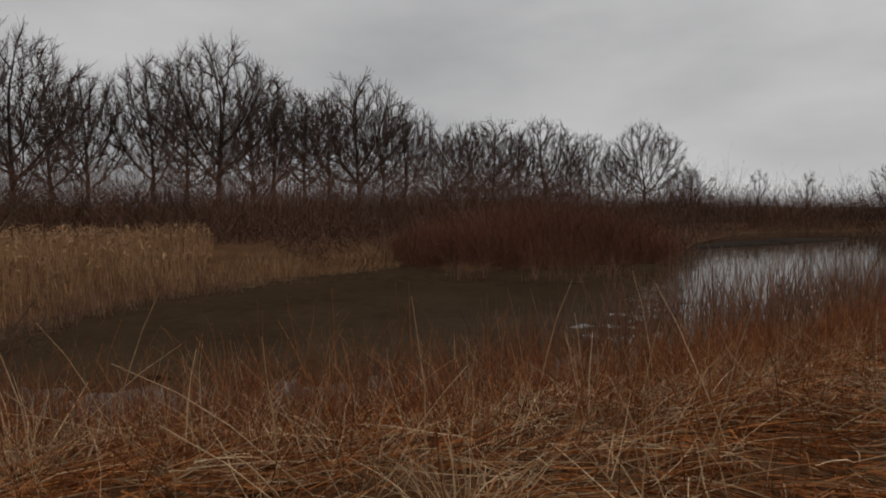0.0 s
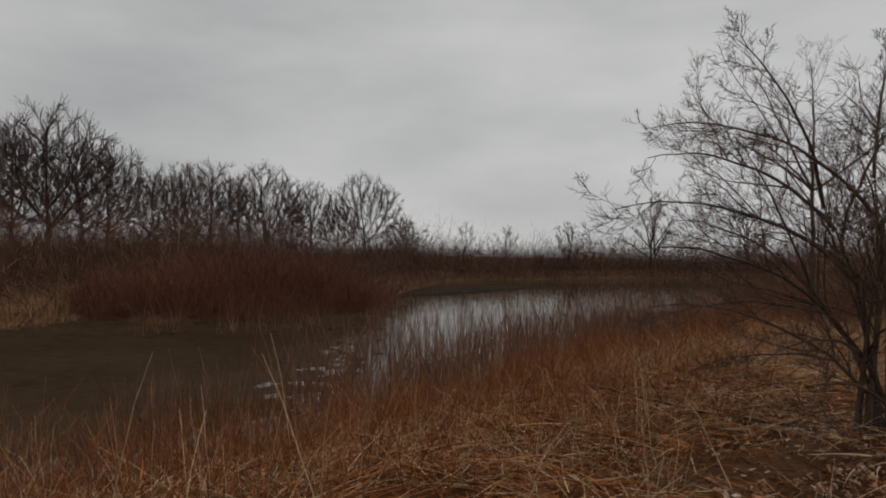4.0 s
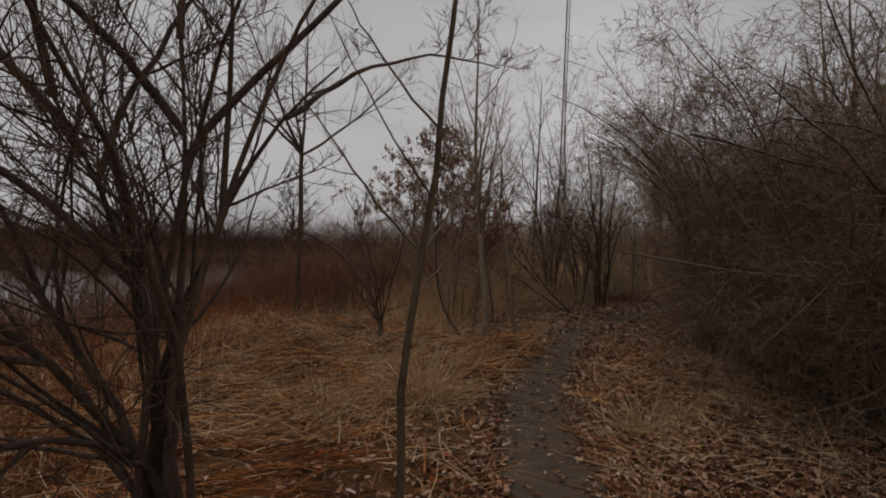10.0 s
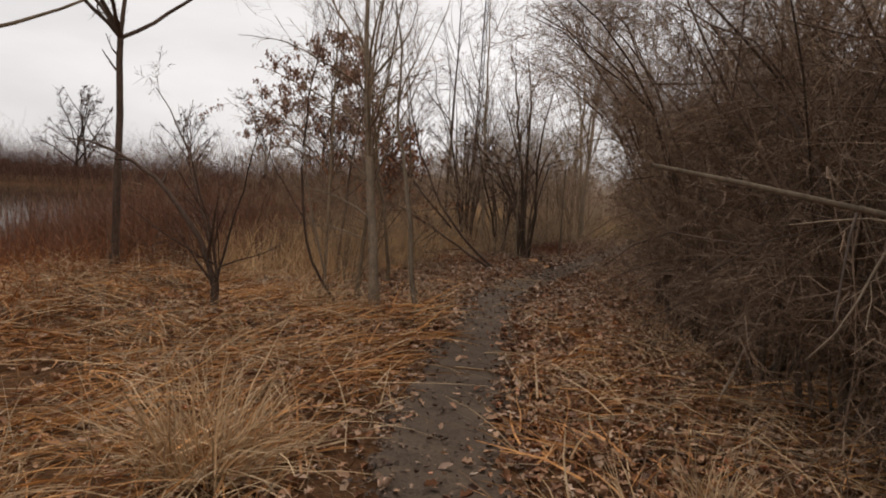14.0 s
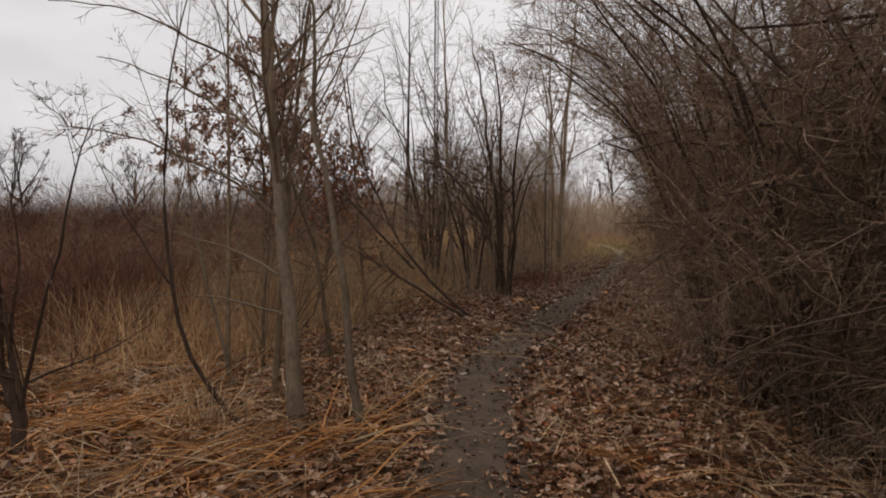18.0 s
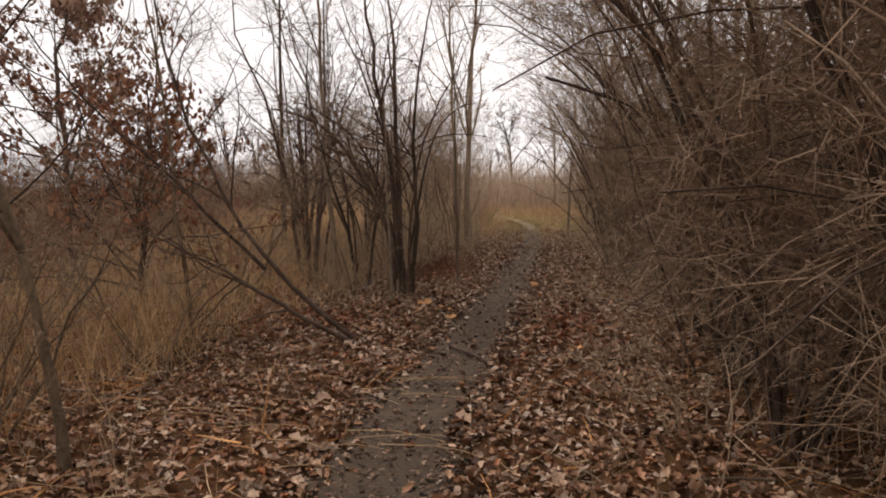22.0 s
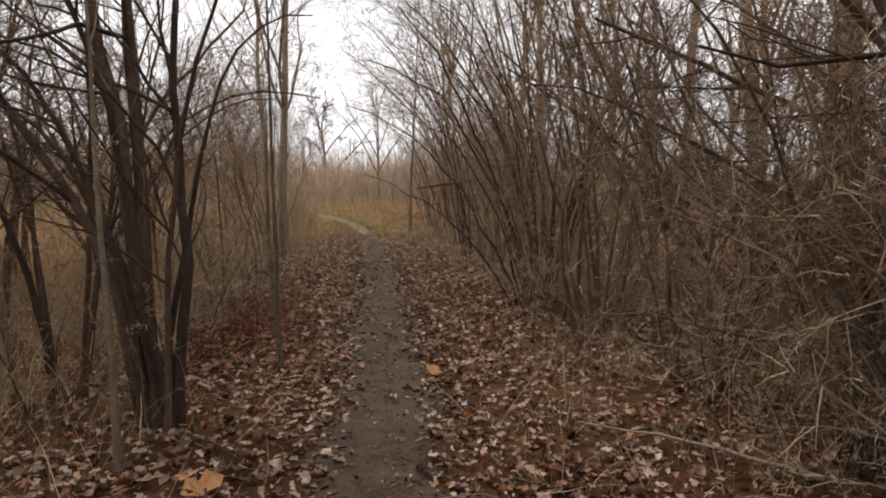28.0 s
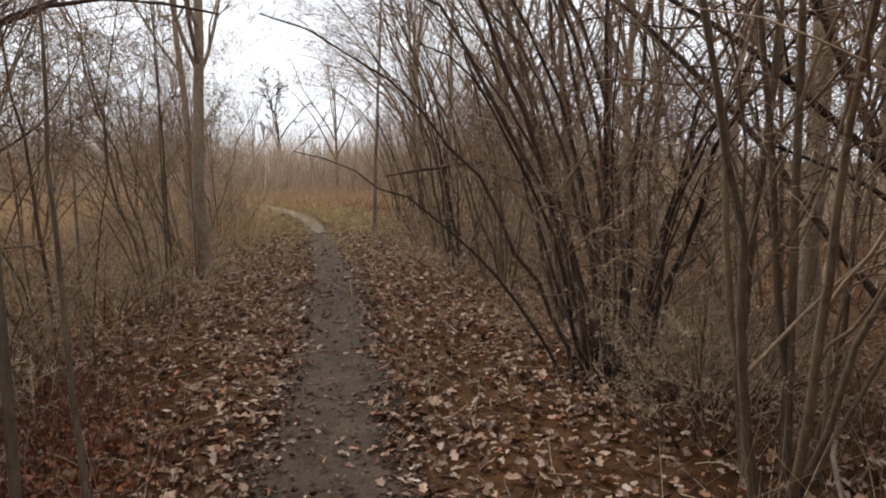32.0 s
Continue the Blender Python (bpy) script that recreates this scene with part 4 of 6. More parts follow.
# Leaning and fallen wood.


def stick(name, label, foot, tip, radius, sag, mat, forks=3, category="branch", k=9, crook=0.012):
    root = thing(name, label, category, xyz=foot)
    a, b = np.zeros(3), np.subtract(tip, foot)
    u = np.linspace(0, 1, k)[:, None]
    line = a + (b - a) * u + np.array([0, 0, sag]) * np.sin(np.pi * u) + np.cumsum(rng.normal(0, crook, (k, 3)), 0) * np.linalg.norm(b) * 0.5
    radii = radius * np.linspace(1, 0.35, k)
    body = part("limb", mesh_of("limb", *tubes(line[None], radii[None], 7), mat, True), root)
    if forks:
        start, way, length, r = sprout(line[None], radii[None], forks, 1, 38, 0.35, 0.55, 0.3)
        l1, r1 = run_branches(start, way, length, np.maximum(r, 0.002), 5, 0.14, 0.0, 0.3)
        free = clear_of_trail(l1, foot) | (foot[2] < 0.7)
        l1, r1 = l1[free], r1[free]
        for one, size in zip(l1, r1):
            part("shoot", mesh_of("shoot", *tubes(one[None], size[None], 4), mat, True), body)
        start, way, length, r = sprout(l1, r1, 4, 1, 42, 0.5, 0.6)
        l2, r2 = run_branches(start, way, length, np.maximum(r, 0.0015), 3, 0.18, 0.0, 0.4)
        free = clear_of_trail(l2, foot) | (foot[2] < 0.7)
        l2, r2 = l2[free], r2[free]
        tagged(part("twig_spray", mesh_of("twig_spray", *tubes(l2, r2, 3), mat), body), kind="stuff")
    return root


fallen = thing("fallen_branch", "dark forked limb fallen against a young oak", "branch", xyz=(-1.44, 13.35, 0.02))
# where it springs from, lean at foot, lean at tip, length, radius
for foot, lean0, lean1, length, radius in (((0, 0, 0), 60, 63, 2.4, 0.026), ((-0.06, 0.08, 0.05), 51, 4, 4.4, 0.025), ((-0.86, 0.05, 0.7), 44, 38, 3.0, 0.02)):
    stem_parts(fallen, bent_line(lean0, lean1, length, radians(179), k=12, wobble=0.07) + np.array(foot), radius, ORDERS_NET, (M_BARK, M_TWIG), 0.3, 7, 1.0)
stick("fallen_branch", "dead branch lying in matted grass below a bare tree", (-0.75, -1.05, 0.06), (-2.5, -2.1, 0.3), 0.02, -0.05, M_BARK, 4)
stick("broken_limb", "broken grey limb sticking out of the thicket", (3.0, 3.75, 1.42), (0.82, 2.98, 1.55), 0.021, -0.1, M_BARK_GREY, 9, crook=0.02)
stick("dead_stick", "thin pale dead stick leaning out of the leaves", (1.4, 5.84, 0.0), (1.79, 5.65, 1.14), 0.011, 0.05, M_BARK_PALE, 2, "stick")
stick("dead_stick", "short dark stick lying on the trail", (-0.58, 13.22, 0.04), (-0.1, 12.35, 0.04), 0.016, 0.01, M_BARK, 0, "stick")
stick("dead_stick", "pale thin stick lying among fallen leaves", (-0.75, 15.1, 0.05), (-0.45, 13.9, 0.03), 0.01, 0.02, M_BARK_PALE, 1, "stick")
stick("dead_stick", "pale broken stick lying under the thicket", (1.9, 14.9, 0.06), (1.1, 15.9, 0.05), 0.013, 0.03, M_BARK_PALE, 1, "stick")
stick("dead_stick", "pale broken stick lying under the thicket", (2.3, 18.0, 0.3), (1.6, 17.2, 0.05), 0.012, 0.02, M_BARK_PALE, 1, "stick")
stick("broken_stub", "broken dark limb jutting over the trail", (3.4, 25.4, 1.5), (1.9, 25.2, 1.35), 0.035, 0.02, M_BARK, 1)
stick("overhanging_branch", "dark bare branch reaching out of the thicket", (2.9, 9.2, 1.75), (0.95, 8.3, 2.1), 0.022, 0.1, M_BARK, 6)
stick("overhanging_branch", "dark bare branch reaching out of the thicket", (3.0, 14.8, 2.3), (0.7, 14.0, 2.75), 0.022, 0.12, M_BARK, 6)

for foot, tip, thick in (((3.4, 4.6, 1.9), (1.2, 3.6, 2.5), 0.02), ((3.6, 6.6, 1.2), (1.3, 6.0, 1.5), 0.018), ((3.2, 7.4, 2.4), (0.9, 7.6, 2.5), 0.022), ((3.0, 10.4, 1.5), (0.9, 10.3, 1.9), 0.018), ((3.0, 12.0, 2.6), (0.5, 12.6, 2.9), 0.022),
                         ((3.6, 16.4, 1.6), (1.5, 16.6, 2.6), 0.03), ((3.4, 18.6, 1.2), (1.7, 19.2, 2.6), 0.026), ((4.1, 18.7, 0.1), (2.4, 18.8, 2.8), 0.042), ((3.0, 12.7, 0.9), (0.45, 14.4, 2.55), 0.04), ((4.2, 19.4, 0.4), (2.0, 20.6, 3.1), 0.032)):
    stick("overhanging_branch", "dark bare branch reaching out of the thicket", foot, tip, thick, 0.08, M_BARK, 7)

# ---------------------------------------------------------------- oak with clinging leaves


def leaf_tree(x, y, tall, crown_low, reach, count, mat, label, radius=0.05, seed=3):
    rnd = np.random.default_rng(seed)
    root = thing("young_oak", label, "tree", xyz=(x, y, ground_at(x, y) - 0.04))
    line = bent_line(2, 5, tall, 1.2, k=14, rnd=rnd)
    radii = radius * np.linspace(1.2, 0.12, len(line))
    stem = part("stem", mesh_of("stem", *tubes(line[None], radii[None], 8), M_BARK, True), root)
    start, way, length, r = sprout(line[None], radii[None], 40, 1, 62, 0.3, 0.4, crown_low, 0.1, rnd)
    length = length * reach * np.clip(1.25 - start[:, 2] / tall, 0.3, 1)
    l1, r1 = run_branches(start, way, length, np.maximum(r, 0.004), 5, 0.12, 0.1, 0.3, rnd)
    start, way, length, r = sprout(l1, r1, 6, 1, 45, 0.45, 0.6, 0.2, 0, rnd)
    l2, r2 = run_branches(start, way, length, np.maximum(r, 0.002), 3, 0.18, 0.1, 0.4, rnd)
    for one, size in zip(l1, r1):
        part("branch", mesh_of("branch", *tubes(one[None], size[None], 4), M_BARK, True), stem)
    tagged(part("twig_spray", mesh_of("twig_spray", *tubes(l2, r2, 3), M_BARK), stem), kind="stuff")
    reachable = np.linalg.norm(l2[:, -1] - l2[:, 0], axis=1)
    who, seg = rnd.choice(len(l2), count, p=reachable / reachable.sum()), rnd.integers(1, 4, count)
    spot = l2[who, seg] + rnd.normal(0, 0.05, (count, 3)) - np.array([0, 0, 0.03])
    part("foliage", mesh_of("foliage", *leaves(spot, rnd.uniform(0, 6.28, count), rnd.uniform(-1.5, -0.3, count), rnd.uniform(-1, 1, count), rnd.uniform(0.05, 0.1, count), rnd.uniform(-0.3, 0.5, count), rnd), mat), root, "shrivelled brown leaves still clinging")
    return root


leaf_tree(-6.3, 17.1, 5.4, 0.2, 2.1, 6600, M_LEAF_TREE, "young oak holding shrivelled brown leaves")
leaf_tree(-4.1, 14.8, 2.9, 0.14, 3.2, 1500, M_LEAF_RUST, "low young oak with rusty leaves", 0.04, 5)
single_tree("slender dark sapling beside a rusty young oak", -3.05, 13.5, 4.4, 0.026, 3, 200, orders_tree(11, 0.3, fine=6), (M_BARK_OPEN, M_TWIG_MID), bend=6)

# ---------------------------------------------------------------- distant trees


def far_tree(name, label, tall, radius, mats, seed, limbs=9, fork=0.25, lean=(12, 58), pers=(9, 6, 5), reach=0.62, least=0.009, rise=0.72):
    """A tree seen from afar: trunk, limbs of their own, and a crown of fine twigs."""
    rnd = np.random.default_rng(seed)
    root = thing(name, label, "tree", "trees across the pond")
    k = 12
    line = bent_line(1, 5, tall * rise, rnd.uniform(0, 6), k=k, rnd=rnd)
    radii = radius * np.linspace(1.1, 0.22, k + 1)
    part("trunk", mesh_of("trunk", *tubes(line[None], radii[None], 7), mats[0], True), root)
    f = fork + (0.92 - fork) * np.linspace(0, 1, limbs) ** 1.3
    i = np.minimum((f * k).astype(int), k - 1)
    start = line[i] + (line[i + 1] - line[i]) * (f * k - i)[:, None]
    a = np.arange(limbs) * 2.4 + rnd.uniform(-0.4, 0.4, limbs)
    tilt = np.radians(np.linspace(lean[1], lean[0], limbs) + rnd.normal(0, 5, limbs))
    way = np.stack([np.sin(tilt) * np.cos(a), np.sin(tilt) * np.sin(a), np.cos(tilt)], 1)
    # limbs end on a round crown
    hub, half, wide = tall * 0.58, tall * 0.43, tall * 0.5 * reach / 0.62
    rise_z = start[:, 2] - hub
    qa = (way[:, :2] ** 2).sum(1) / wide**2 + way[:, 2] ** 2 / half**2
    qb = rise_z * way[:, 2] / half**2
    length = (-qb + np.sqrt(np.maximum(qb * qb - qa * (rise_z**2 / half**2 - 1), 0.01))) / qa * rnd.uniform(0.9, 1.0, limbs)
    l1, r1 = run_branches(start, way, length, radii[i] * 0.66, 8, 0.08, 0.1, 0.16, rnd)
    for one, size in zip(l1, r1):
        part("limb", mesh_of("limb", *tubes(one[None], size[None], 5), mats[0], True), root)
    s0, way, length, r = sprout(l1, r1, pers[0], 1, 42, 0.32, 0.6, 0.35, 0.02, rnd)
    l2, r2 = run_branches(s0, way, length, np.maximum(r, least * 2), 4, 0.17, 0.15, 0.35, rnd)
    s0, way, length, r = sprout(l2, r2, pers[1], 1, 42, 0.5, 0.6, 0.15, 0, rnd)
    l3, r3 = run_branches(s0, way, length, np.maximum(r, least * 1.3), 3, 0.19, 0.1, 0.5, rnd)
    s0, way, length, r = sprout(l3, r3, pers[2], 1, 50, 0.6, 0.7, 0.15, 0, rnd)
    l4, r4 = run_branches(s0, way, length, np.maximum(r, least), 3, 0.22, 0.05, 0.6, rnd)
    crown = part("crown", mesh_of("crown", *joined([tubes(l2, r2, 4), tubes(l3, r3, 3), ribbons(l4, r4)]), mats[1]), root)
    tagged(crown, kind="stuff")
    return root


def grown_oak(label, tall, wide, low, fork, seed, aims=2300, step=0.5):
    """A spreading tree grown towards points scattered through a domed, lumpy crown."""
    rnd = np.random.default_rng(seed)
    root = thing("oak_tree", label, "tree", "trees across the pond")
    way = unit(rnd.normal(0, 1, (aims, 3)))
    r = rnd.uniform(0.03, 1, aims) ** (1 / 2.8)
    lump = 0.88 + 0.12 * np.sin(5 * np.arctan2(way[:, 1], way[:, 0]) + seed) * np.cos(4 * way[:, 2] + seed)
    hub, half = (tall + low) / 2, (tall - low) / 2
    aim = way * (r * lump)[:, None] * np.array([wide, wide, half]) + np.array([0, 0, hub])
    # the trunk first
    spots_, before = [np.zeros(3)], [-1]
    while spots_[-1][2] < fork:
        spots_.append(spots_[-1] + np.array([*rnd.normal(0, 0.05, 2), 1]) * step)
        before.append(len(spots_) - 2)
    node_ = np.array(spots_)
    near = np.full(aims, 1e9)
    who = np.zeros(aims, int)
    alive = np.ones(aims, bool)
    fresh = 0
    for _ in range(90):
        gap = np.linalg.norm(aim[:, None] - node_[None, fresh:], axis=2)
        best = gap.argmin(1)
        closer = gap[np.arange(aims), best] < near
        near = np.where(closer, gap[np.arange(aims), best], near)
        who = np.where(closer, best + fresh, who)
        alive &= near > step * 1.9
        if not alive.any():
            break
        fresh = len(node_)
        pull = np.zeros((len(node_), 3))
        np.add.at(pull, who[alive], unit(aim[alive] - node_[who[alive]]))
        grow = np.unique(who[alive])
        ahead = unit(node_[grow] - node_[np.maximum(np.array(before)[grow], 0)] + np.array([0, 0, 1e-6]))
        outward = unit(node_[grow] - np.array([0, 0, low]))
        d = unit(unit(pull[grow]) + 0.4 * ahead + 0.35 * outward + rnd.normal(0, 0.1, (len(grow), 3)))
        node_ = np.vstack([node_, node_[grow] + d * step])
        before += list(grow)
    before = np.array(before)
    count = len(node_)
    flow = np.zeros(count)
    for n in range(count - 1, 0, -1):
        flow[n] = max(flow[n], 0.025**2.2)
        flow[before[n]] += flow[n]
    thick = flow ** (1 / 2.2)
    thick[0] = thick[1] * 1.25
    heir = np.full(count, -1)
    for n in range(1, count):
        b = before[n]
        if heir[b] < 0 or thick[n] > thick[heir[b]]:
            heir[b] = n
    # trunk and limbs as unbroken tubes, the rest as one crown
    used_ = np.zeros(count, bool)
    heads = [0] + [n for n in range(1, count) if heir[before[n]] != n]
    for head in sorted(heads, key=lambda n: -thick[n])[:16]:
        chain = [head] if head == 0 else [before[head], head]
        while heir[chain[-1]] >= 0:
            chain.append(heir[chain[-1]])
        used_[chain[1:]] = True
        size = thick[chain].copy()
        size[0] = min(size[0], size[1] * 1.15)
        name = "trunk" if head == 0 else "limb"
        part(name, mesh_of(name, *tubes(node_[chain][None], size[None], 6), M_BARK_FAR, True), root)
    rest = np.array([n for n in range(1, count) if not used_[n]])
    ends = np.stack([node_[before[rest]], node_[rest]], 1)
    pieces = [tubes(ends, np.stack([np.minimum(thick[before[rest]], thick[rest] * 1.3), thick[rest]], 1), 3)]
    tips = np.nonzero(thick < 0.055)[0]
    tips = np.repeat(tips[tips > 3], 6)
    d = unit(0.7 * unit(node_[tips] - node_[before[tips]]) + 0.5 * unit(node_[tips] - np.array([0, 0, low])) + rnd.normal(0, 0.38, (len(tips), 3)))
    twig, size = run_branches(node_[tips], d, rnd.uniform(0.5, 1.5, len(tips)), rnd.uniform(0.015, 0.025, len(tips)), 3, 0.14, 0.0, 0.6, rnd)
    pieces.append(ribbons(twig, size))
    tagged(part("crown", mesh_of("crown", *joined(pieces), M_TWIG_TREE), root), kind="stuff")
    return root


oaks = [grown_oak("large bare spreading oak across the pond", 15.0, 6.9, 2.2, 2.2, 11), grown_oak("large bare spreading oak across the pond", 14.5, 6.2, 2.0, 2.6, 12), grown_oak("large bare spreading oak across the pond", 15.0, 5.4, 2.6, 3.4, 14)]
scrub = [far_tree("bare_tree", "small bare tree on the far shore", 5.5, 0.08, (M_BARK_FAR, M_TWIG_TREE), s, 9, 0.2, (8, 48), (7, 4, 3), 0.5, 0.009) for s in (31, 32, 33)]
poles = [far_tree("bare_tree", "tall slim bare grey tree behind the thicket", 11, 0.1, (M_BARK_GREY, M_TWIG_GREY), s, 10, 0.3, (10, 34), (6, 4, 3), 0.45, 0.004) for s in (21, 22)]


def place_tree(kind, x, y, size, first, label="", group=""):
    m = pose(x, y, ground_at(x, y) - 0.1, 0, 0, rng.uniform(0, 360)) @ Matrix.Diagonal((size, size, size * rng.uniform(0.95, 1.05), 1))
    if first:
        kind.matrix_basis = m
        return tagged(kind, label, group=group)
    return tagged(copy_thing(kind, m), label, group=group)


used = set()
# heading from the start of the walk (degrees left of +y), distance, size
for heading, far, size, n in ((118, 72, 1.05, 1), (113.5, 74, 1.1, 0), (107, 74, 1.12, 0), (102.5, 84, 1.1, 2), (98.2, 86, 1.2, 2), (93.6, 80, 1.32, 0), (89.4, 88, 1.15, 2), (87, 84, 1.0, 2), (82.8, 80, 1.16, 1), (79.2, 84, 0.9, 2), (76, 88, 0.8, 1),
                              (72.2, 92, 0.92, 1), (70.2, 100, 0.8, 2), (68, 95, 0.82, 0), (64.6, 98, 0.74, 2), (60.4, 96, 0.78, 0), (57.6, 104, 0.5, 1), (95.8, 96, 1.15, 1), (91, 98, 1.15, 1), (85.2, 100, 1.15, 1), (80.8, 98, 1.0, 0), (74.2, 102, 0.84, 0), (66.2, 106, 0.72, 1), (62.6, 106, 0.66, 2), (104.8, 96, 1.2, 1), (110.4, 92, 1.1, 2)):
    a = radians(heading)
    place_tree(oaks[n], 2.77 - far * math.sin(a), -8.25 + far * math.cos(a), size * 0.945, ("oak", n) not in used, "large bare spreading oak across the pond", "trees across the pond")
    used.add(("oak", n))
for x, y, size, n in ((-62, 34, 0.5, 0), (-60, 46, 0.42, 1), (-62, 58, 0.5, 2), (-58, 70, 0.46, 0), (-50, 78, 0.5, 1), (-42, 82, 0.44, 2), (-34, 80, 0.5, 0), (-27, 76, 0.42, 1), (-22, 70, 0.5, 2), (-16, 78, 0.5, 0), (-26, 92, 0.6, 1), (-38, 96, 0.62, 2), (-10, 86, 0.5, 1), (-4, 80, 0.45, 2), (4, 84, 0.5, 0), (-66, 20, 0.5, 1), (-56, 52, 0.4, 0), (-54, 64, 0.45, 2), (-46, 72, 0.4, 0), (-39, 76, 0.36, 1), (-31, 74, 0.4, 2), (-60, 40, 0.36, 2)):
    place_tree(scrub[n], x, y, size * (3.6 if y > 60 and -62 < x < 6 else 2.3), ("scrub", n) not in used, "small bare tree on the far shore", "trees across the pond")
    used.add(("scrub", n))
for x, y, size, n in ((7.2, 28, 0.95, 0), (10.5, 27, 1.15, 1), (12.5, 21, 1.2, 0), (11, 33, 1.1, 0), (6.8, 33.5, 0.9, 1), (9, 38, 1.1, 0), (14, 29, 1.2, 1), (5.8, 40, 0.9, 1), (13, 42, 1.2, 0), (8.2, 10, 0.9, 1), (10.5, 13, 1.1, 0),
                      (16, 36, 1.2, 1), (17, 24, 1.3, 0), (7.5, 46, 1.0, 1), (12, 52, 1.1, 0), (4.5, 50, 0.8, 0), (-9, 60, 0.7, 0), (-3, 58, 0.65, 1), (1, 62, 0.7, 0)):
    place_tree(poles[n], x, y, size, ("pole", n) not in used, "tall slim bare grey tree behind the thicket", "trees behind the thicket")
    used.add(("pole", n))

# ---------------------------------------------------------------- radio mast


def radio_mast(x, y, tall, face, leg, bay):
    """A slim three-legged lattice mast."""
    root = thing("radio_mast", "slim grey steel lattice mast far beyond the trees", "mast", xyz=(x, y, ground_at(x, y)))
    turn = np.radians([20, 140, 260])
    feet = np.column_stack([np.cos(turn), np.sin(turn), np.zeros(3)]) * face / math.sqrt(3)
    up = np.array([0, 0, 1.0])
    for foot in feet:
        part("leg", mesh_of("leg", *tubes(np.array([[foot, foot + up * tall]]), np.full((1, 2), leg), 6), M_STEEL, True), root)
    braces = []
    for n in range(int(tall / bay)):
        for a in range(3):
            p, q = feet[a], feet[(a + 1) % 3]
            lines = np.array([[p + up * n * bay, q + up * (n + 1) * bay], [p + up * n * bay, q + up * n * bay]])
            braces.append(tubes(lines, np.full((2, 2), leg * 0.4), 3))
    tagged(part("bracing", mesh_of("bracing", *joined(braces), M_STEEL), root), kind="stuff")
    return root


radio_mast(-24.4, 125.5, 78, 0.62, 0.07, 1.3)

# ---------------------------------------------------------------- grass, reeds and brush


def stuff(name, label, category, data):
    return tagged(new(name, data), label, category, kind="stuff")


def patch(p, size, seed=0.0):
    """A soft random field between 0 and 1."""
    x, y = p[:, 0] / size + seed, p[:, 1] / size - 2 * seed
    return 0.5 + 0.25 * (np.sin(1.7 * x + 1.3 * np.sin(1.1 * y + 0.7)) + np.cos(1.9 * y + 1.2 * np.sin(0.9 * x)))


# matted straw, lying in bundles
c = spots(10500, -8.5, 4.8, -14, 12.5)
c_flow = 0.6 + 1.2 * np.sin(c[:, 0] * 0.8 + c[:, 1] * 0.35) + 0.9 * np.sin(c[:, 1] * 0.7) + rng.normal(0, 0.5, len(c))
c_lift = rng.uniform(0, 1, len(c)) ** 1.6
who = np.repeat(np.arange(len(c)), 13)
p = c[who] + rng.normal(0, 0.085, (len(who), 2))
d, off = lake_side(p), trail_off(p)
keep = (d > 0.6) & (off > 0.34) & (rng.uniform(0, 1, len(p)) < np.where((off < np.where((p[:, 0] < np.interp(p[:, 1], TRAIL[:, 1], TRAIL[:, 0])) & (p[:, 1] < 8), 0.6, np.where(p[:, 1] < 6.5, 0.3, 1.9))) & (p[:, 1] > 1.0), 0.18, 1.0) * np.where((p[:, 0] > 2.0) | ((off > 1.0) & (p[:, 0] > 0.3) & (p[:, 1] > 0)), 0.3, 1.0) * np.where(p[:, 1] > 9, 0.3, 1.0) * np.clip(2.6 * patch(p, 0.3, 1.0) - 0.35, 0.1, 1) * np.where((p[:, 0] > -0.9) & (p[:, 1] > -3.2) & (p[:, 1] < 3), 0.35, 1.0) * np.where((p[:, 0] > np.interp(p[:, 1], TRAIL[:, 1], TRAIL[:, 0])) & (p[:, 1] > -5) & (p[:, 1] < 4), 0.45, 1.0))
p, who = p[keep], who[keep]
n = len(p)
mound = 0.24 * patch(p, 0.45) ** 2
base = on_ground(p, 0.0)
base[:, 2] += (c_lift[who] * 0.7 + rng.uniform(0, 0.3, n)) * mound + 0.005
bright = (p[:, 1] + 0.8 * patch(p, 1.1, 6.0) > 1.6)
bleached = rng.uniform(0, 1, n) < 0.14
for some, paint, label in ((bright & ~bleached, M_STRAW, "flattened mat of broken orange dead grass"), (~bright & ~bleached, M_STRAW_DULL, "flattened mat of dull brown dead grass"), (bleached, M_STRAW_PALE, "bleached straws in the flattened grass")):
    b, w = base[some], who[some]
    n = len(b)
    v, q = blades(b, c_flow[w] + rng.normal(0, 0.38, n), rng.normal(0.17, 0.15, n), rng.uniform(0.18, 0.7, n), rng.uniform(0.006, 0.016, n), rng.uniform(0.0, 0.6, n), 3, 0.09)
    stuff("matted_grass", label, "grass", mesh_of("matted_grass", v, q, paint))

# paler loose straws over it
p = spots(16000, -6.5, 4.5, -13, 10)
d, off = lake_side(p), trail_off(p)
p = p[(d > 0.8) & (off > 0.4) & (patch(p, 0.9, 3.0) > 0.42)]
n = len(p)
base = on_ground(p, 0.0)
base[:, 2] += 0.05 + rng.uniform(0, 0.12, n)
v, q = blades(base, rng.uniform(0, 6.28, n), rng.normal(0.25, 0.25, n), rng.uniform(0.2, 0.75, n), rng.uniform(0.004, 0.008, n), rng.uniform(0.1, 0.6, n), 3, 0.08)
stuff("loose_straw", "pale broken straws lying over the mat", "grass", mesh_of("loose_straw", v, q, M_STRAW_PALE))

# upright brown stems along the bank
p = spots(78000, -7.5, 1.5, -16, 12)
d, off = lake_side(p), trail_off(p)
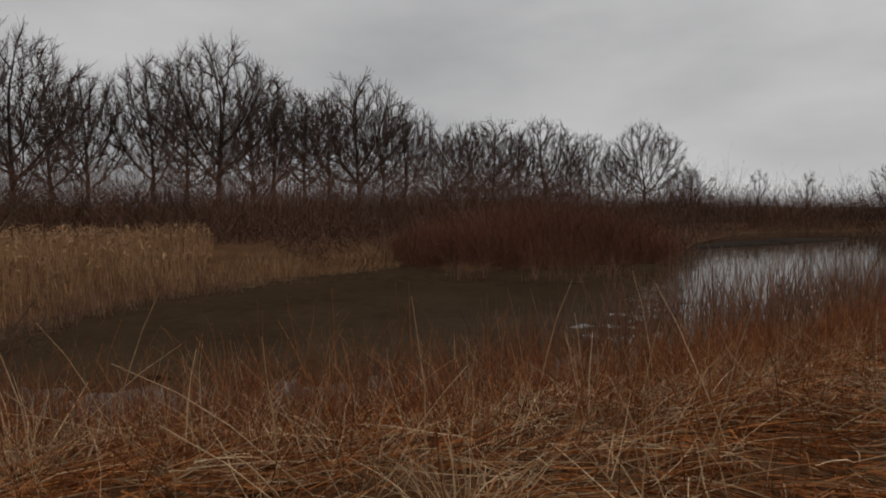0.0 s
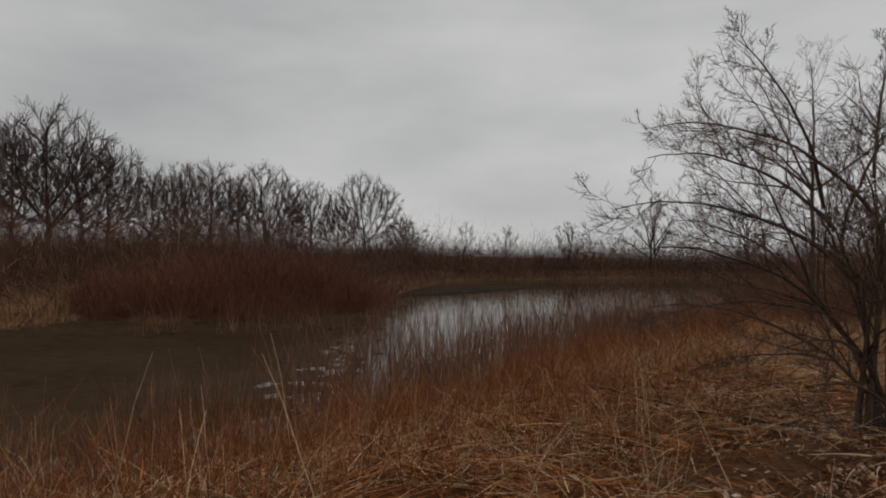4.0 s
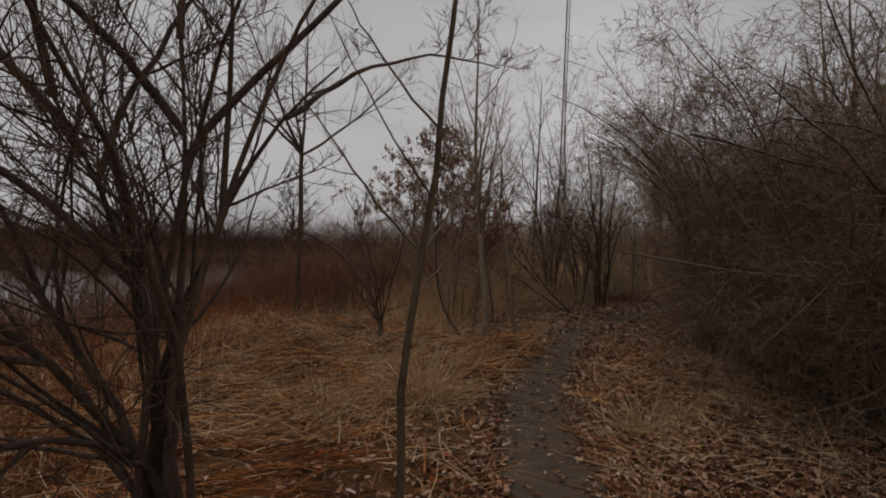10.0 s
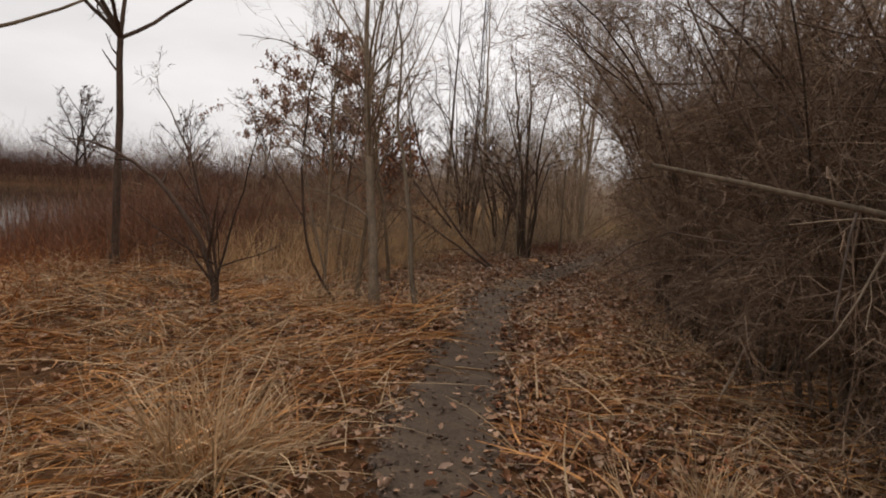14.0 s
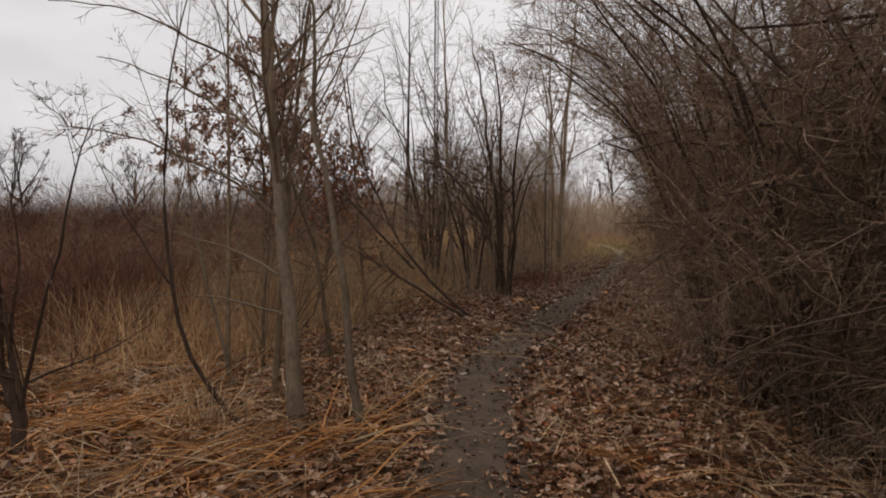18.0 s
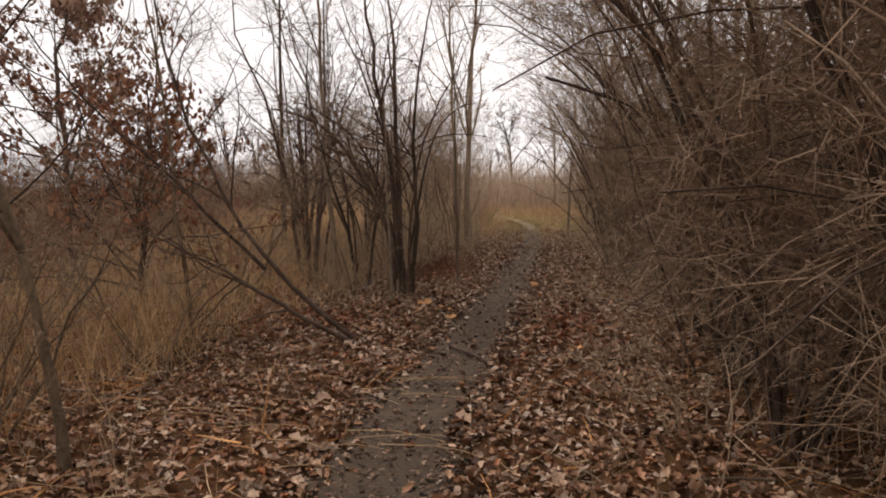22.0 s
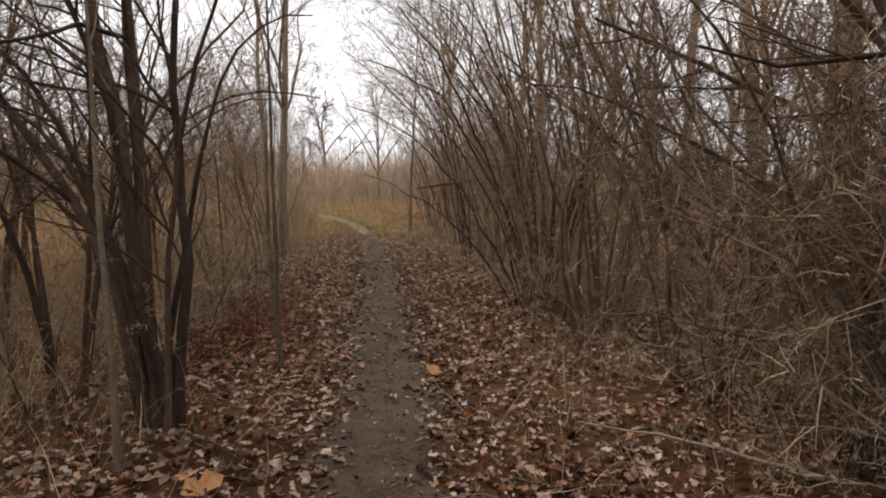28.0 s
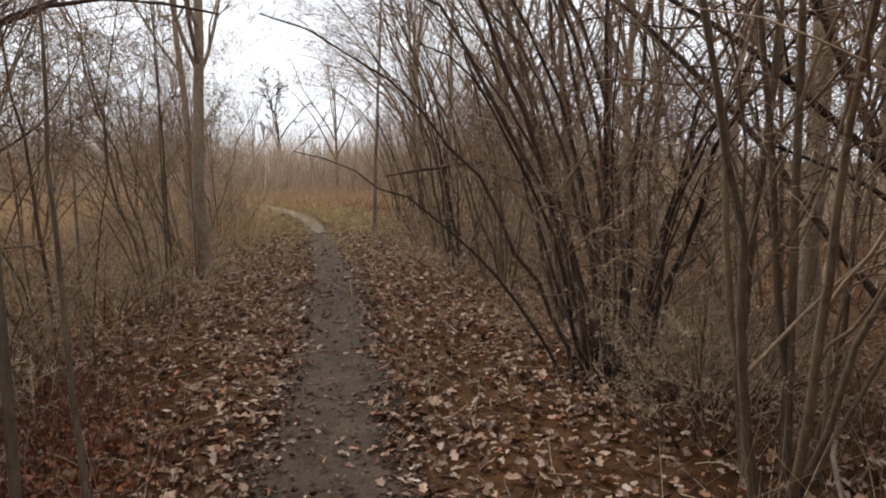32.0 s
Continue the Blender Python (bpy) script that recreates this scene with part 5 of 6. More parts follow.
p = p[(d > -0.6) & (d < 4.6) & (off > 0.9) & (rng.uniform(0, 1, len(p)) < np.clip(1.15 - d / 4.2, 0.12, 1))]
straw = rng.uniform(0, 1, len(p)) < 0.35
for some, paint, label in ((~straw, M_STALK, "dense upright red-brown dead stems on the bank"), (straw, M_STRAW_DULL, "tangled brown dead grass on the bank")):
    b = p[some]
    n = len(b)
    v, q = blades(on_ground(b), rng.uniform(0, 6.28, n), rng.normal(1.2, 0.28, n), rng.uniform(0.35, 1.0, n) * (0.65 + 0.6 * patch(b, 0.8)), rng.uniform(0.004, 0.009, n), rng.uniform(0.0, 1.0, n), 4, 0.17)
    stuff("bank_stems", label, "grass", mesh_of("bank_stems", v, q, paint))

# bleached stems standing out of the brown ones
p = spots(9000, -6.5, 1.0, -14, 4)
d, off = lake_side(p), trail_off(p)
p = p[(d > 0.1) & (d < 4.8) & (off > 1.0) & (patch(p, 0.7, 7.0) > 0.45)]
n = len(p)
v, q = blades(on_ground(p), rng.uniform(0, 6.28, n), rng.normal(1.0, 0.38, n), rng.uniform(0.25, 0.85, n), rng.uniform(0.004, 0.008, n), rng.uniform(0, 0.9, n), 4, 0.15)
stuff("pale_stems", "bleached broken stems standing on the bank", "grass", mesh_of("pale_stems", v, q, M_STRAW_PALE))

# stalks standing in the shallow water
p = spots(70000, -18, -3, -13, 26)
d = lake_side(p)
reach = np.interp(p[:, 1], [-13, -8, -4, 0, 26], [1.2, 1.6, 2.6, 4.6, 5.0])
p = p[(d < 0.3) & (d > -reach) & (rng.uniform(0, 1, len(p)) < np.clip(1.15 + d / reach, 0.04, 1) * np.clip(2.4 * patch(p, 0.7, 5.0) - 0.6, 0.03, 1))]
n = len(p)
base = np.column_stack([p, np.full(n, WATER_Z - 0.1)])
tall = rng.uniform(0.4, 1.4, n) * np.clip(0.6 + (p[:, 1] + 8) / 14, 0.55, 1.05)
v, q = blades(base, rng.uniform(0, 6.28, n), rng.normal(1.36, 0.19, n), tall, rng.uniform(0.01, 0.024, n), rng.uniform(0, 0.3, n), 3, 0.07)
side = v.reshape(n, 4, 2, 3)[:, 2, 0][::2]
m = len(side)
sv, sq = blades(side, rng.uniform(0, 6.28, m), rng.normal(1.0, 0.3, m), rng.uniform(0.08, 0.28, m), rng.uniform(0.004, 0.007, m), rng.uniform(0, 0.4, m), 2, 0.1)
stuff("water_stalks", "thin dead red-brown stalks standing in shallow water", "stalks", mesh_of("water_stalks", *joined([(v, q[:]), (sv, sq)]), M_STALK_DARK))

# tan reeds on the opposite bank
p = spots(60000, -34, -8, -34, -2)
d = lake_side(p)
p = p[(d > 0.0) & (d < 9) & (p[:, 0] < -9.2 - 0.2 * (p[:, 1] + 13)) & (p[:, 1] + 8.25 < -0.07 * (2.77 - p[:, 0]))]
n = len(p)
near = lake_side(p)
base = np.column_stack([p, np.maximum(height(p), WATER_Z - 0.05)])
v, q = blades(base, rng.uniform(0, 6.28, n), rng.normal(1.45, 0.09, n), rng.uniform(0.42, 0.78, n) * np.clip(0.45 + near / 1.4, 0.45, 1) * (0.8 + 0.3 * patch(p, 1.6)) * np.clip((-0.06 * (2.77 - p[:, 0]) - 8.25 - p[:, 1]) / 0.7, 0.4, 1), rng.uniform(0.012, 0.022, n), rng.uniform(0, 0.25, n), 3, 0.05)
tips = v.reshape(n, 4, 2, 3)[:, 3, 0][near > 0.8][::4]
pv, pq = blades(tips, rng.uniform(0, 6.28, len(tips)), rng.normal(0.9, 0.3, len(tips)), rng.uniform(0.14, 0.26, len(tips)), np.full(len(tips), 0.04), rng.uniform(0.3, 0.9, len(tips)), 2, 0.1)
stuff("reed_bed", "tall tan reeds with feathery tops on the far bank", "reeds", mesh_of("reed_bed", *joined([(v, q), (pv, pq)]), M_REED))

# low pale sedge fringe further along that bank
p = spots(26000, -30, -15, -14, 0)
d = lake_side(p)
p = p[(d > -0.1) & (d < 1.6) & (p[:, 1] > -9.8) & (p[:, 0] < -16.5) & (p[:, 1] < -3.6)]
n = len(p)
base = np.column_stack([p, np.maximum(height(p), WATER_Z - 0.05)])
v, q = blades(base, rng.uniform(0, 6.28, n), rng.normal(1.25, 0.2, n), rng.uniform(0.2, 0.6, n) * (0.5 + 0.7 * patch(p, 0.8)) * np.where((p[:, 1] > -7.2) & (p[:, 1] < -4.9), 0.45, 1.0), rng.uniform(0.012, 0.02, n), rng.uniform(0.1, 0.8, n), 3, 0.08)
stuff("sedge_fringe", "low pale sedge along the far waterline", "grass", mesh_of("sedge_fringe", v, q, M_REED))


def brush(name, label, p, low, high, width, mat, fan=0.2, k=3, lump=3.0, scale=1.0, crook=0.14):
    n = len(p)
    base = np.column_stack([p, np.maximum(height(p), WATER_Z) - 0.05])
    tall = rng.uniform(low, high, n) * (0.55 + 0.5 * patch(p, lump, 9.0) + 0.3 * patch(p, lump * 0.3, 2.0)) * scale * rng.uniform(0.6, 1.15, n)
    v, q = blades(base, rng.uniform(0, 6.28, n), rng.normal(1.35, fan, n), tall, rng.uniform(0.6, 1.4, n) * width, rng.uniform(-0.3, 0.5, n), k, crook)
    return stuff(name, label, "brush", mesh_of(name, v, q, mat))


# red osier mound on the point
a, r = rng.uniform(0, 6.28, 30000), np.sqrt(rng.uniform(0, 1, 30000))
p = np.column_stack([-24.6 + 4.4 * r * np.cos(a) - 0.1 * np.sin(a), 3.4 + 7.0 * r * np.sin(a)])
p = p[lake_side(p) > 0.0]
dome = 1 - np.clip((-24.6 - p[:, 0]) / 4.6, 0, 1) ** 2 * 0.4 - np.abs((p[:, 1] - 3.4) / 7.2) ** 3
brush("red_brush", "soft mound of fine red-brown brush at the waterline", p, 1.1, 2.3, 0.011, M_TWIG_RED, 0.6, 4, 2.0, np.sqrt(np.clip(dome, 0.06, 1)), 0.34)
# brown brush behind reeds and round the pond
p = spots(90000, -75, -17, -60, 40)
d = lake_side(p)
p = p[(d > 0.0) & (d < 36) & (p[:, 0] < -19 + 0.35 * p[:, 1]) & ((d > 5) | (p[:, 1] > -8))][:46000]
brush("far_brush", "dark brown leafless brush below the oaks", p, 2.0, 4.4, 0.03, M_TWIG_FAR, 0.5, 4, 5.0, np.clip(0.3 + lake_side(p) / 12, 0.3, 1.7), 0.45)
p = spots(60000, -75, -10, 30, 110)
d = lake_side(p)
p = p[(d > -0.2) & (d < 26)][:34000]
brush("far_brush", "dark brown leafless brush along the far shore", p, 2.2, 4.6, 0.032, M_TWIG_FAR, 0.5, 4, 5.0, np.where(p[:, 1] > 62, 1.6, 1.15), 0.45)
# brush past the clearing, its twig colour paled to stand in for distance haze
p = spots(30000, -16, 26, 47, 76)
brush("far_brush", "grey-brown leafless brush beyond the clearing", p, 2.0, 4.8, 0.03, M_TWIG_HAZE, 0.4, 3, 4.0)
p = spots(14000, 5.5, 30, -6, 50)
# darker twigs before y 13 put the thicket's inner shade into the colour
brush("far_brush", "leafless brush deep in the thicket, coloured dark for shade", p[p[:, 1] < 13], 1.3, 2.9, 0.025, M_TWIG, 0.22, 3, 3.0)
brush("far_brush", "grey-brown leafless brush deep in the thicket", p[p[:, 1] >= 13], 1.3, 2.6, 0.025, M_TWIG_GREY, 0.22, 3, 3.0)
# red brush between meadow and water
p = spots(56000, -17, -5, 3, 44)
p = p[(lake_side(p) > 0.2) & (lake_side(p) < np.clip(1.4 + (p[:, 1] - 4) / 2.2, 1.4, 5.5))]
brush("red_brush", "red-brown brush between meadow and pond", p, 1.1, 2.3, 0.012, M_TWIG_RUSSET, 0.5, 4, 2.0, np.clip(0.3 + (p[:, 1] - 11) / 5, 0.3, 1), 0.4)

p = spots(9000, -10.5, -5.2, 11.2, 15.0)
p = p[(lake_side(p) > 0.5) & (p[:, 0] < -5.0 - 0.5 * (p[:, 1] - 11.2))]
brush("red_brush", "dark red-brown brush in the dead grass", p, 0.9, 1.9, 0.011, M_TWIG_RUSSET, 0.5, 4, 1.4, 1.0, 0.4)

# russet meadow grass
p = spots(74000, -13, 3.2, 9, 48)
d, off = lake_side(p), trail_off(p)
p = p[(d > 1.5) & (off > np.where(p[:, 1] < 26, 2.0, 0.7)) & (p[:, 0] < 0.8 + 0.0 * p[:, 1]) & (rng.uniform(0, 1, len(p)) < np.clip((off - 0.8) / 2.5, 0, 1))]
n = len(p)
low = (p[:, 1] + 1.5 * patch(p, 1.0, 3.0) < 14.5) & (p[:, 0] + patch(p, 0.8, 6.0) < -3.6)
for some, paint, label in ((low, M_MEADOW_DARK, "dull red-brown dead grass among saplings"), (~low, M_MEADOW, "upright russet dead grass beside the trail")):
    b = p[some]
    n = len(b)
    v, q = blades(on_ground(b), rng.uniform(0, 6.28, n), rng.normal(1.15, 0.25, n), rng.uniform(0.35, 1.0, n) * (0.5 + 0.8 * patch(b, 1.5)), rng.uniform(0.006, 0.012, n), rng.uniform(0, 1.0, n), 3, 0.13)
    stuff("meadow_grass", label, "grass", mesh_of("meadow_grass", v, q, paint))
p = spots(3600, -5.2, -2.4, 9.6, 14.0)
p = p[(trail_off(p) > 2.3) & (patch(p, 0.6, 2.0) > 0.45)]
n = len(p)
v, q = blades(on_ground(p), rng.uniform(0, 6.28, n), rng.normal(1.25, 0.22, n), rng.uniform(0.3, 0.95, n), rng.uniform(0.005, 0.01, n), rng.uniform(0, 0.7, n), 3, 0.12)
stuff("meadow_grass", "tan upright dead grass among saplings", "grass", mesh_of("meadow_grass", v, q, M_MEADOW))
p = spots(30000, -30, 12, 40, 62)
p = p[(lake_side(p) > 1.0) & (trail_off(p) > 0.5)]
n = len(p)
v, q = blades(on_ground(p), rng.uniform(0, 6.28, n), rng.normal(1.25, 0.2, n), rng.uniform(0.3, 0.85, n), rng.uniform(0.012, 0.02, n), rng.uniform(0, 0.6, n), 2, 0.08)
stuff("meadow_grass", "tall russet dead grass in the clearing", "grass", mesh_of("meadow_grass_far", v, q, M_MEADOW))
p = spots(30000, -3.5, 4.5, 22, 44)
off = trail_off(p)
p = p[(off > 0.12) & (off < 2.4) & (rng.uniform(0, 1, len(p)) < np.clip((p[:, 1] - 24) / 9, 0.1, 1))]
n = len(p)
v, q = blades(on_ground(p), rng.uniform(0, 6.28, n), rng.normal(0.5, 0.35, n), rng.uniform(0.15, 0.4, n), rng.uniform(0.008, 0.014, n), rng.uniform(0.2, 0.9, n), 2, 0.1)
stuff("pale_grass", "short yellowed grass at the mouth of the clearing", "grass", mesh_of("pale_grass", v, q, M_PALEGRASS))

# pale sandy turn of the trail at the clearing
far = mid[:, 1] > 31
sm, sn = mid[far], nor[far]
w = np.linspace(0.16, 0.42, len(sm)) + rng.normal(0, 0.05, len(sm))
cols = [np.column_stack([sm + sn * (c * w)[:, None], height(sm + sn * (c * w)[:, None]) + dz]) for c, dz in ((-1, -0.01), (-0.6, 0.036), (0, 0.034), (0.6, 0.036), (1, -0.01))]
sv = np.stack(cols, 1)
at = np.arange(sv.shape[0] * 5).reshape(-1, 5)
sandy = part("sandy_trail", mesh_of("sandy_trail", sv.reshape(-1, 3), np.stack([at[:-1, :-1], at[:-1, 1:], at[1:, 1:], at[1:, :-1]], -1).reshape(-1, 4), M_SAND, True))
tagged(sandy, "pale sandy end of the trail at the clearing", "trail", kind="structure")

# thin dead weeds under the thicket and along the trail edges
p = spots(60000, -5.5, 5.5, 1, 34)
off = trail_off(p)
p = p[(off > 0.42) & (rng.uniform(0, 1, len(p)) < np.clip(off / 3.0, 0.06, 0.6) * np.where(p[:, 1] > 15, 0.9, 0.4)) & (patch(p, 0.7, 4.0) > 0.35)]
n = len(p)
v, q = blades(on_ground(p), rng.uniform(0, 6.28, n), rng.normal(1.1, 0.35, n), rng.uniform(0.15, 0.75, n), rng.uniform(0.003, 0.007, n), rng.uniform(0, 0.8, n), 3, 0.12)
stuff("dead_weeds", "thin brown dead weeds among fallen leaves", "weeds", mesh_of("dead_weeds", v, q, M_TWIG_GREY))


p = np.array(beside(-1.45, 19.4)) + rng.normal(0, 1, (1500, 2)) * (0.4, 0.9)
p = p[trail_off(p) > 0.55]
n = len(p)
v, q = blades(on_ground(p), rng.uniform(0, 6.28, n), rng.normal(1.1, 0.35, n), rng.uniform(0.12, 0.5, n), rng.uniform(0.003, 0.007, n), rng.uniform(0, 0.8, n), 3, 0.15)
stuff("dead_weeds", "rust-red dead weeds beside the trail", "weeds", mesh_of("rusty_weeds", v, q, M_TWIG_RED))
p = spots(9000, -4.5, 5.5, -1, 32)
off = trail_off(p)
p = p[(off > 0.3) & (rng.uniform(0, 1, len(p)) < np.clip(1.3 - off / 4, 0.2, 1) * np.clip((p[:, 1] + 1) / 8, 0.1, 1))]
n = len(p)
base = on_ground(p, -0.03)
base[:, 2] += rng.uniform(0, 0.04, n)
way = np.column_stack([rng.normal(0, 1, (n, 2)), rng.normal(0.02, 0.12, n)])
lines, radii = run_branches(base, way, rng.uniform(0.08, 0.5, n), rng.uniform(0.0015, 0.004, n), 4, 0.14, 0.0, 0.4)
for some, paint, label in ((rng.uniform(0, 1, n) < 0.5, M_TWIG_GREY, "thin pale dead twigs fallen on leaf litter"), (rng.uniform(0, 1, n) < 0.4, M_TWIG, "thin dark dead twigs fallen on leaf litter")):
    stuff("fallen_twigs", label, "twigs", mesh_of("fallen_twigs", *tubes(lines[some], radii[some], 4), paint))


def straw_clump(x, y, size, count, label):
    base = np.column_stack([rng.normal(0, 0.11 * size, (count, 2)), np.zeros(count)])
    a = np.arctan2(base[:, 1], base[:, 0]) + rng.normal(0, 0.6, count)
    v, q = blades(base, a, rng.normal(1.05, 0.3, count), rng.uniform(0.2, 0.75, count) * size, rng.uniform(0.006, 0.011, count), rng.uniform(0.2, 1.7, count), 5, 0.1)
    ob = part("grass_tussock", mesh_of("grass_tussock", v, q, M_STRAW_PALE))
    ob.location = (x, y, ground_at(x, y))
    return tagged(ob, label, "grass tussock", "tussocks beside the trail", "stuff")


straw_clump(-1.12, 3.45, 1.0, 460, "drooping tussock of pale straw beside the trail")
straw_clump(-2.5, 7.9, 0.8, 160, "drooping tussock of pale straw among saplings")
straw_clump(-1.7, 2.6, 0.8, 140, "drooping tussock of pale straw beside the trail")
straw_clump(0.9, 3.2, 0.75, 160, "drooping tussock of dry grass among leaves")
straw_clump(-0.2, -7.4, 0.9, 120, "broken tussock of pale straw on the bank")
straw_clump(-1.6, -9.6, 0.9, 120, "broken tussock of pale straw on the bank")
straw_clump(1.2, 4.0, 0.6, 120, "drooping tussock of dry grass among leaves")

# crumbs, bits of leaf and straw trodden into the trail, thickest along its edges
i = rng.integers(int(0.2 * len(mid)), int(0.85 * len(mid)), 15000)
edge = np.where(rng.uniform(0, 1, len(i)) < 0.2, rng.normal(0, 0.16, len(i)), rng.choice([-1, 1], len(i)) * rng.normal(0.34, 0.085, len(i)))
p = mid[i] + nor[i] * edge[:, None] + tan[i] * rng.uniform(-0.2, 0.2, len(i))[:, None]
n = len(p)
place = on_ground(p, -0.026)
v, q = leaves(place, rng.uniform(0, 6.28, n), rng.normal(0, 0.15, n), rng.normal(0, 0.2, n), rng.uniform(0.01, 0.042, n), rng.normal(0.2, 0.3, n))
stuff("trail_debris", "crumbs of leaf and bark trodden into the trail", "debris", mesh_of("trail_debris", v, q, M_CRUMB))

# single thicker sticks lying about
for n in range(26):
    x, y = beside(float(rng.choice([-1, 1])) * rng.uniform(0.55, 1.9), rng.uniform(4, 24))
    a, long = rng.uniform(0, 6.28), rng.uniform(0.3, 0.9)
    x2, y2 = x + long * math.cos(a), y + long * math.sin(a)
    if trail_off(np.array([[x2, y2]]))[0] > 0.4:
        stick("dead_stick", "short dead stick lying in the leaf litter", (x, y, ground_at(x, y) + 0.04), (x2, y2, ground_at(x2, y2) + 0.05), rng.uniform(0.006, 0.011), 0.01, M_BARK_GREY if n % 2 else M_BARK, 2, "stick")

# long broken reed stalks, one by one


def stalk(x, y, long, azimuth, rise, lift, label):
    line = np.array([(0, 0, 0), (0.25, 0, 0.02), (0.5, 0.01, 0.03), (0.75, 0.0, 0.02), (1, -0.01, -0.02)]) * long
    line = line + np.cumsum(rng.normal(0, 0.006, (5, 3)), 0)
    ob = part("reed_stalk", mesh_of("reed_stalk", *tubes(line[None], (0.004 * np.linspace(1, 0.45, 5))[None], 5), M_STRAW_PALE, True))
    ob.matrix_basis = pose(x, y, ground_at(x, y) + lift, 0, -rise, azimuth)
    return tagged(ob, label, "reed stalk", "broken reed stalks")


for n in range(40):
    x, y = rng.uniform(-3.4, 1.2), rng.uniform(-12.5, -2.0)
    stalk(x, y, rng.uniform(0.35, 1.05), rng.uniform(0, 360), rng.uniform(5, 60), 0.02, "long broken pale reed stalk on the bank")
for n in range(22):
    x, y = rng.uniform(-2.6, -0.4), rng.uniform(-11.5, -5.0)
    stalk(x, y, rng.uniform(0.7, 1.3), rng.uniform(0, 360), rng.uniform(40, 80), 0.0, "tall pale dead grass stalk standing on the bank")
for n in range(26):
    i = int(rng.uniform(0.24, 0.42) * (len(mid) - 1))
    x, y = mid[i] + nor[i] * rng.uniform(-1.8, 0.3)
    stalk(x, y, rng.uniform(0.3, 0.7), rng.uniform(-30, 30), rng.uniform(-1, 3), 0.045, "short pale straw lying across the trail")

# low dark mud bank out in the pond
mud_n = 26
mud_a = np.linspace(0, 2 * np.pi, mud_n, endpoint=False)
rings = []
for f, z in ((1.0, WATER_Z - 0.1), (0.94, WATER_Z + 0.03), (0.6, WATER_Z + 0.09), (0.02, WATER_Z + 0.11)):
    rr = f * (1 + 0.12 * np.sin(3 * mud_a) + 0.08 * np.sin(7 * mud_a + 1))
    u, w = 9.5 * rr * np.cos(mud_a), 2.0 * rr * np.sin(mud_a)
    rings.append(np.column_stack([-34.2 - 0.42 * u + 0.9 * w, 21.4 + 0.9 * u + 0.42 * w, np.full(mud_n, z)]))
mv = np.concatenate(rings)
at = np.arange(len(mv)).reshape(4, mud_n)
mud = part("mud_bank", mesh_of("mud_bank", mv, np.stack([at[:-1], np.roll(at[:-1], -1, 1), np.roll(at[1:], -1, 1), at[1:]], -1).reshape(-1, 4), M_MUD, True))
tagged(mud, "low dark mud bank out in the pond", "mud bank")

# thin brown sheet added on the water, painted as the reflection of trees and brush
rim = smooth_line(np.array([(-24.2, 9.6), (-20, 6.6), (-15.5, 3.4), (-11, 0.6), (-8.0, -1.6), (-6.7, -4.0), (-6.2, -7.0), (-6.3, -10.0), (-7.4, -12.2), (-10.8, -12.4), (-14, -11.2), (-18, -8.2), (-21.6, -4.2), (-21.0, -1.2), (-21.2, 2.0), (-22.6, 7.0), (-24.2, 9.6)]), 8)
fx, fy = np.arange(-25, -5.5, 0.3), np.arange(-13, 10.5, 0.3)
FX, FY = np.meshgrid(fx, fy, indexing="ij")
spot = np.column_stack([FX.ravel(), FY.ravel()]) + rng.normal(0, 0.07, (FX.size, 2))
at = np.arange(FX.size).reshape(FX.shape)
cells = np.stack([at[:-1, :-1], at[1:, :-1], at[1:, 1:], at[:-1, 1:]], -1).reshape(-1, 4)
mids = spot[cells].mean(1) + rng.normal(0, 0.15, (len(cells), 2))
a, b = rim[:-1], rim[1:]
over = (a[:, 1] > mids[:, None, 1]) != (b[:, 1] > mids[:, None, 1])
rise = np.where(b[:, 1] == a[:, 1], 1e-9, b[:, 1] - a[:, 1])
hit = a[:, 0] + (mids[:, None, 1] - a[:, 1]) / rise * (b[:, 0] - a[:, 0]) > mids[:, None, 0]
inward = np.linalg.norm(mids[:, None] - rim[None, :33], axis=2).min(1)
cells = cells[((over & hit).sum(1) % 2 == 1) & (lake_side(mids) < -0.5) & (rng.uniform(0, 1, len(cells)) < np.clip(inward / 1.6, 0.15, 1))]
dark_sheet = part("pond_weed_film", mesh_of("pond_weed_film", np.column_stack([spot, np.full(len(spot), WATER_Z + 0.006)]), cells, M_REFLECTION, True))
tagged(dark_sheet, "thin brown sheet on still pond water painted as tree reflection", "pond weed", kind="stuff")

# ---------------------------------------------------------------- leaf litter
p = spots(195000, -4.2, 6.5, -4.0, 31)
off = trail_off(p)
chance = np.where(p[:, 1] > 14, 0.45 + 0.5 * patch(p, 0.6, 8.0), 1.0) * np.clip((p[:, 1] + 4.0) / np.where(p[:, 0] > -1.1, 3.0, 7.5), 0, 1) * np.clip(1.15 - (off - 0.6) / 3.4, 0.08, 1) * np.where(off < 0.2, 0.06, np.where(off < 0.27, 0.3, np.where(off < 0.36, 0.75, 1.0))) * np.where((p[:, 0] < -0.2) & (p[:, 1] < 6.5), 0.3, 1.0)
p = p[rng.uniform(0, 1, len(p)) < chance]
n = len(p)
place = on_ground(p, -0.012)
place[:, 2] += rng.uniform(0, 0.03, n)
old = rng.uniform(0, 1, n) < np.clip((p[:, 1] - 7) / 9, 0.1, 0.85)
litter = thing("leaf_litter", "curled brown and tan oak leaves strewn along the trail", "leaf litter")
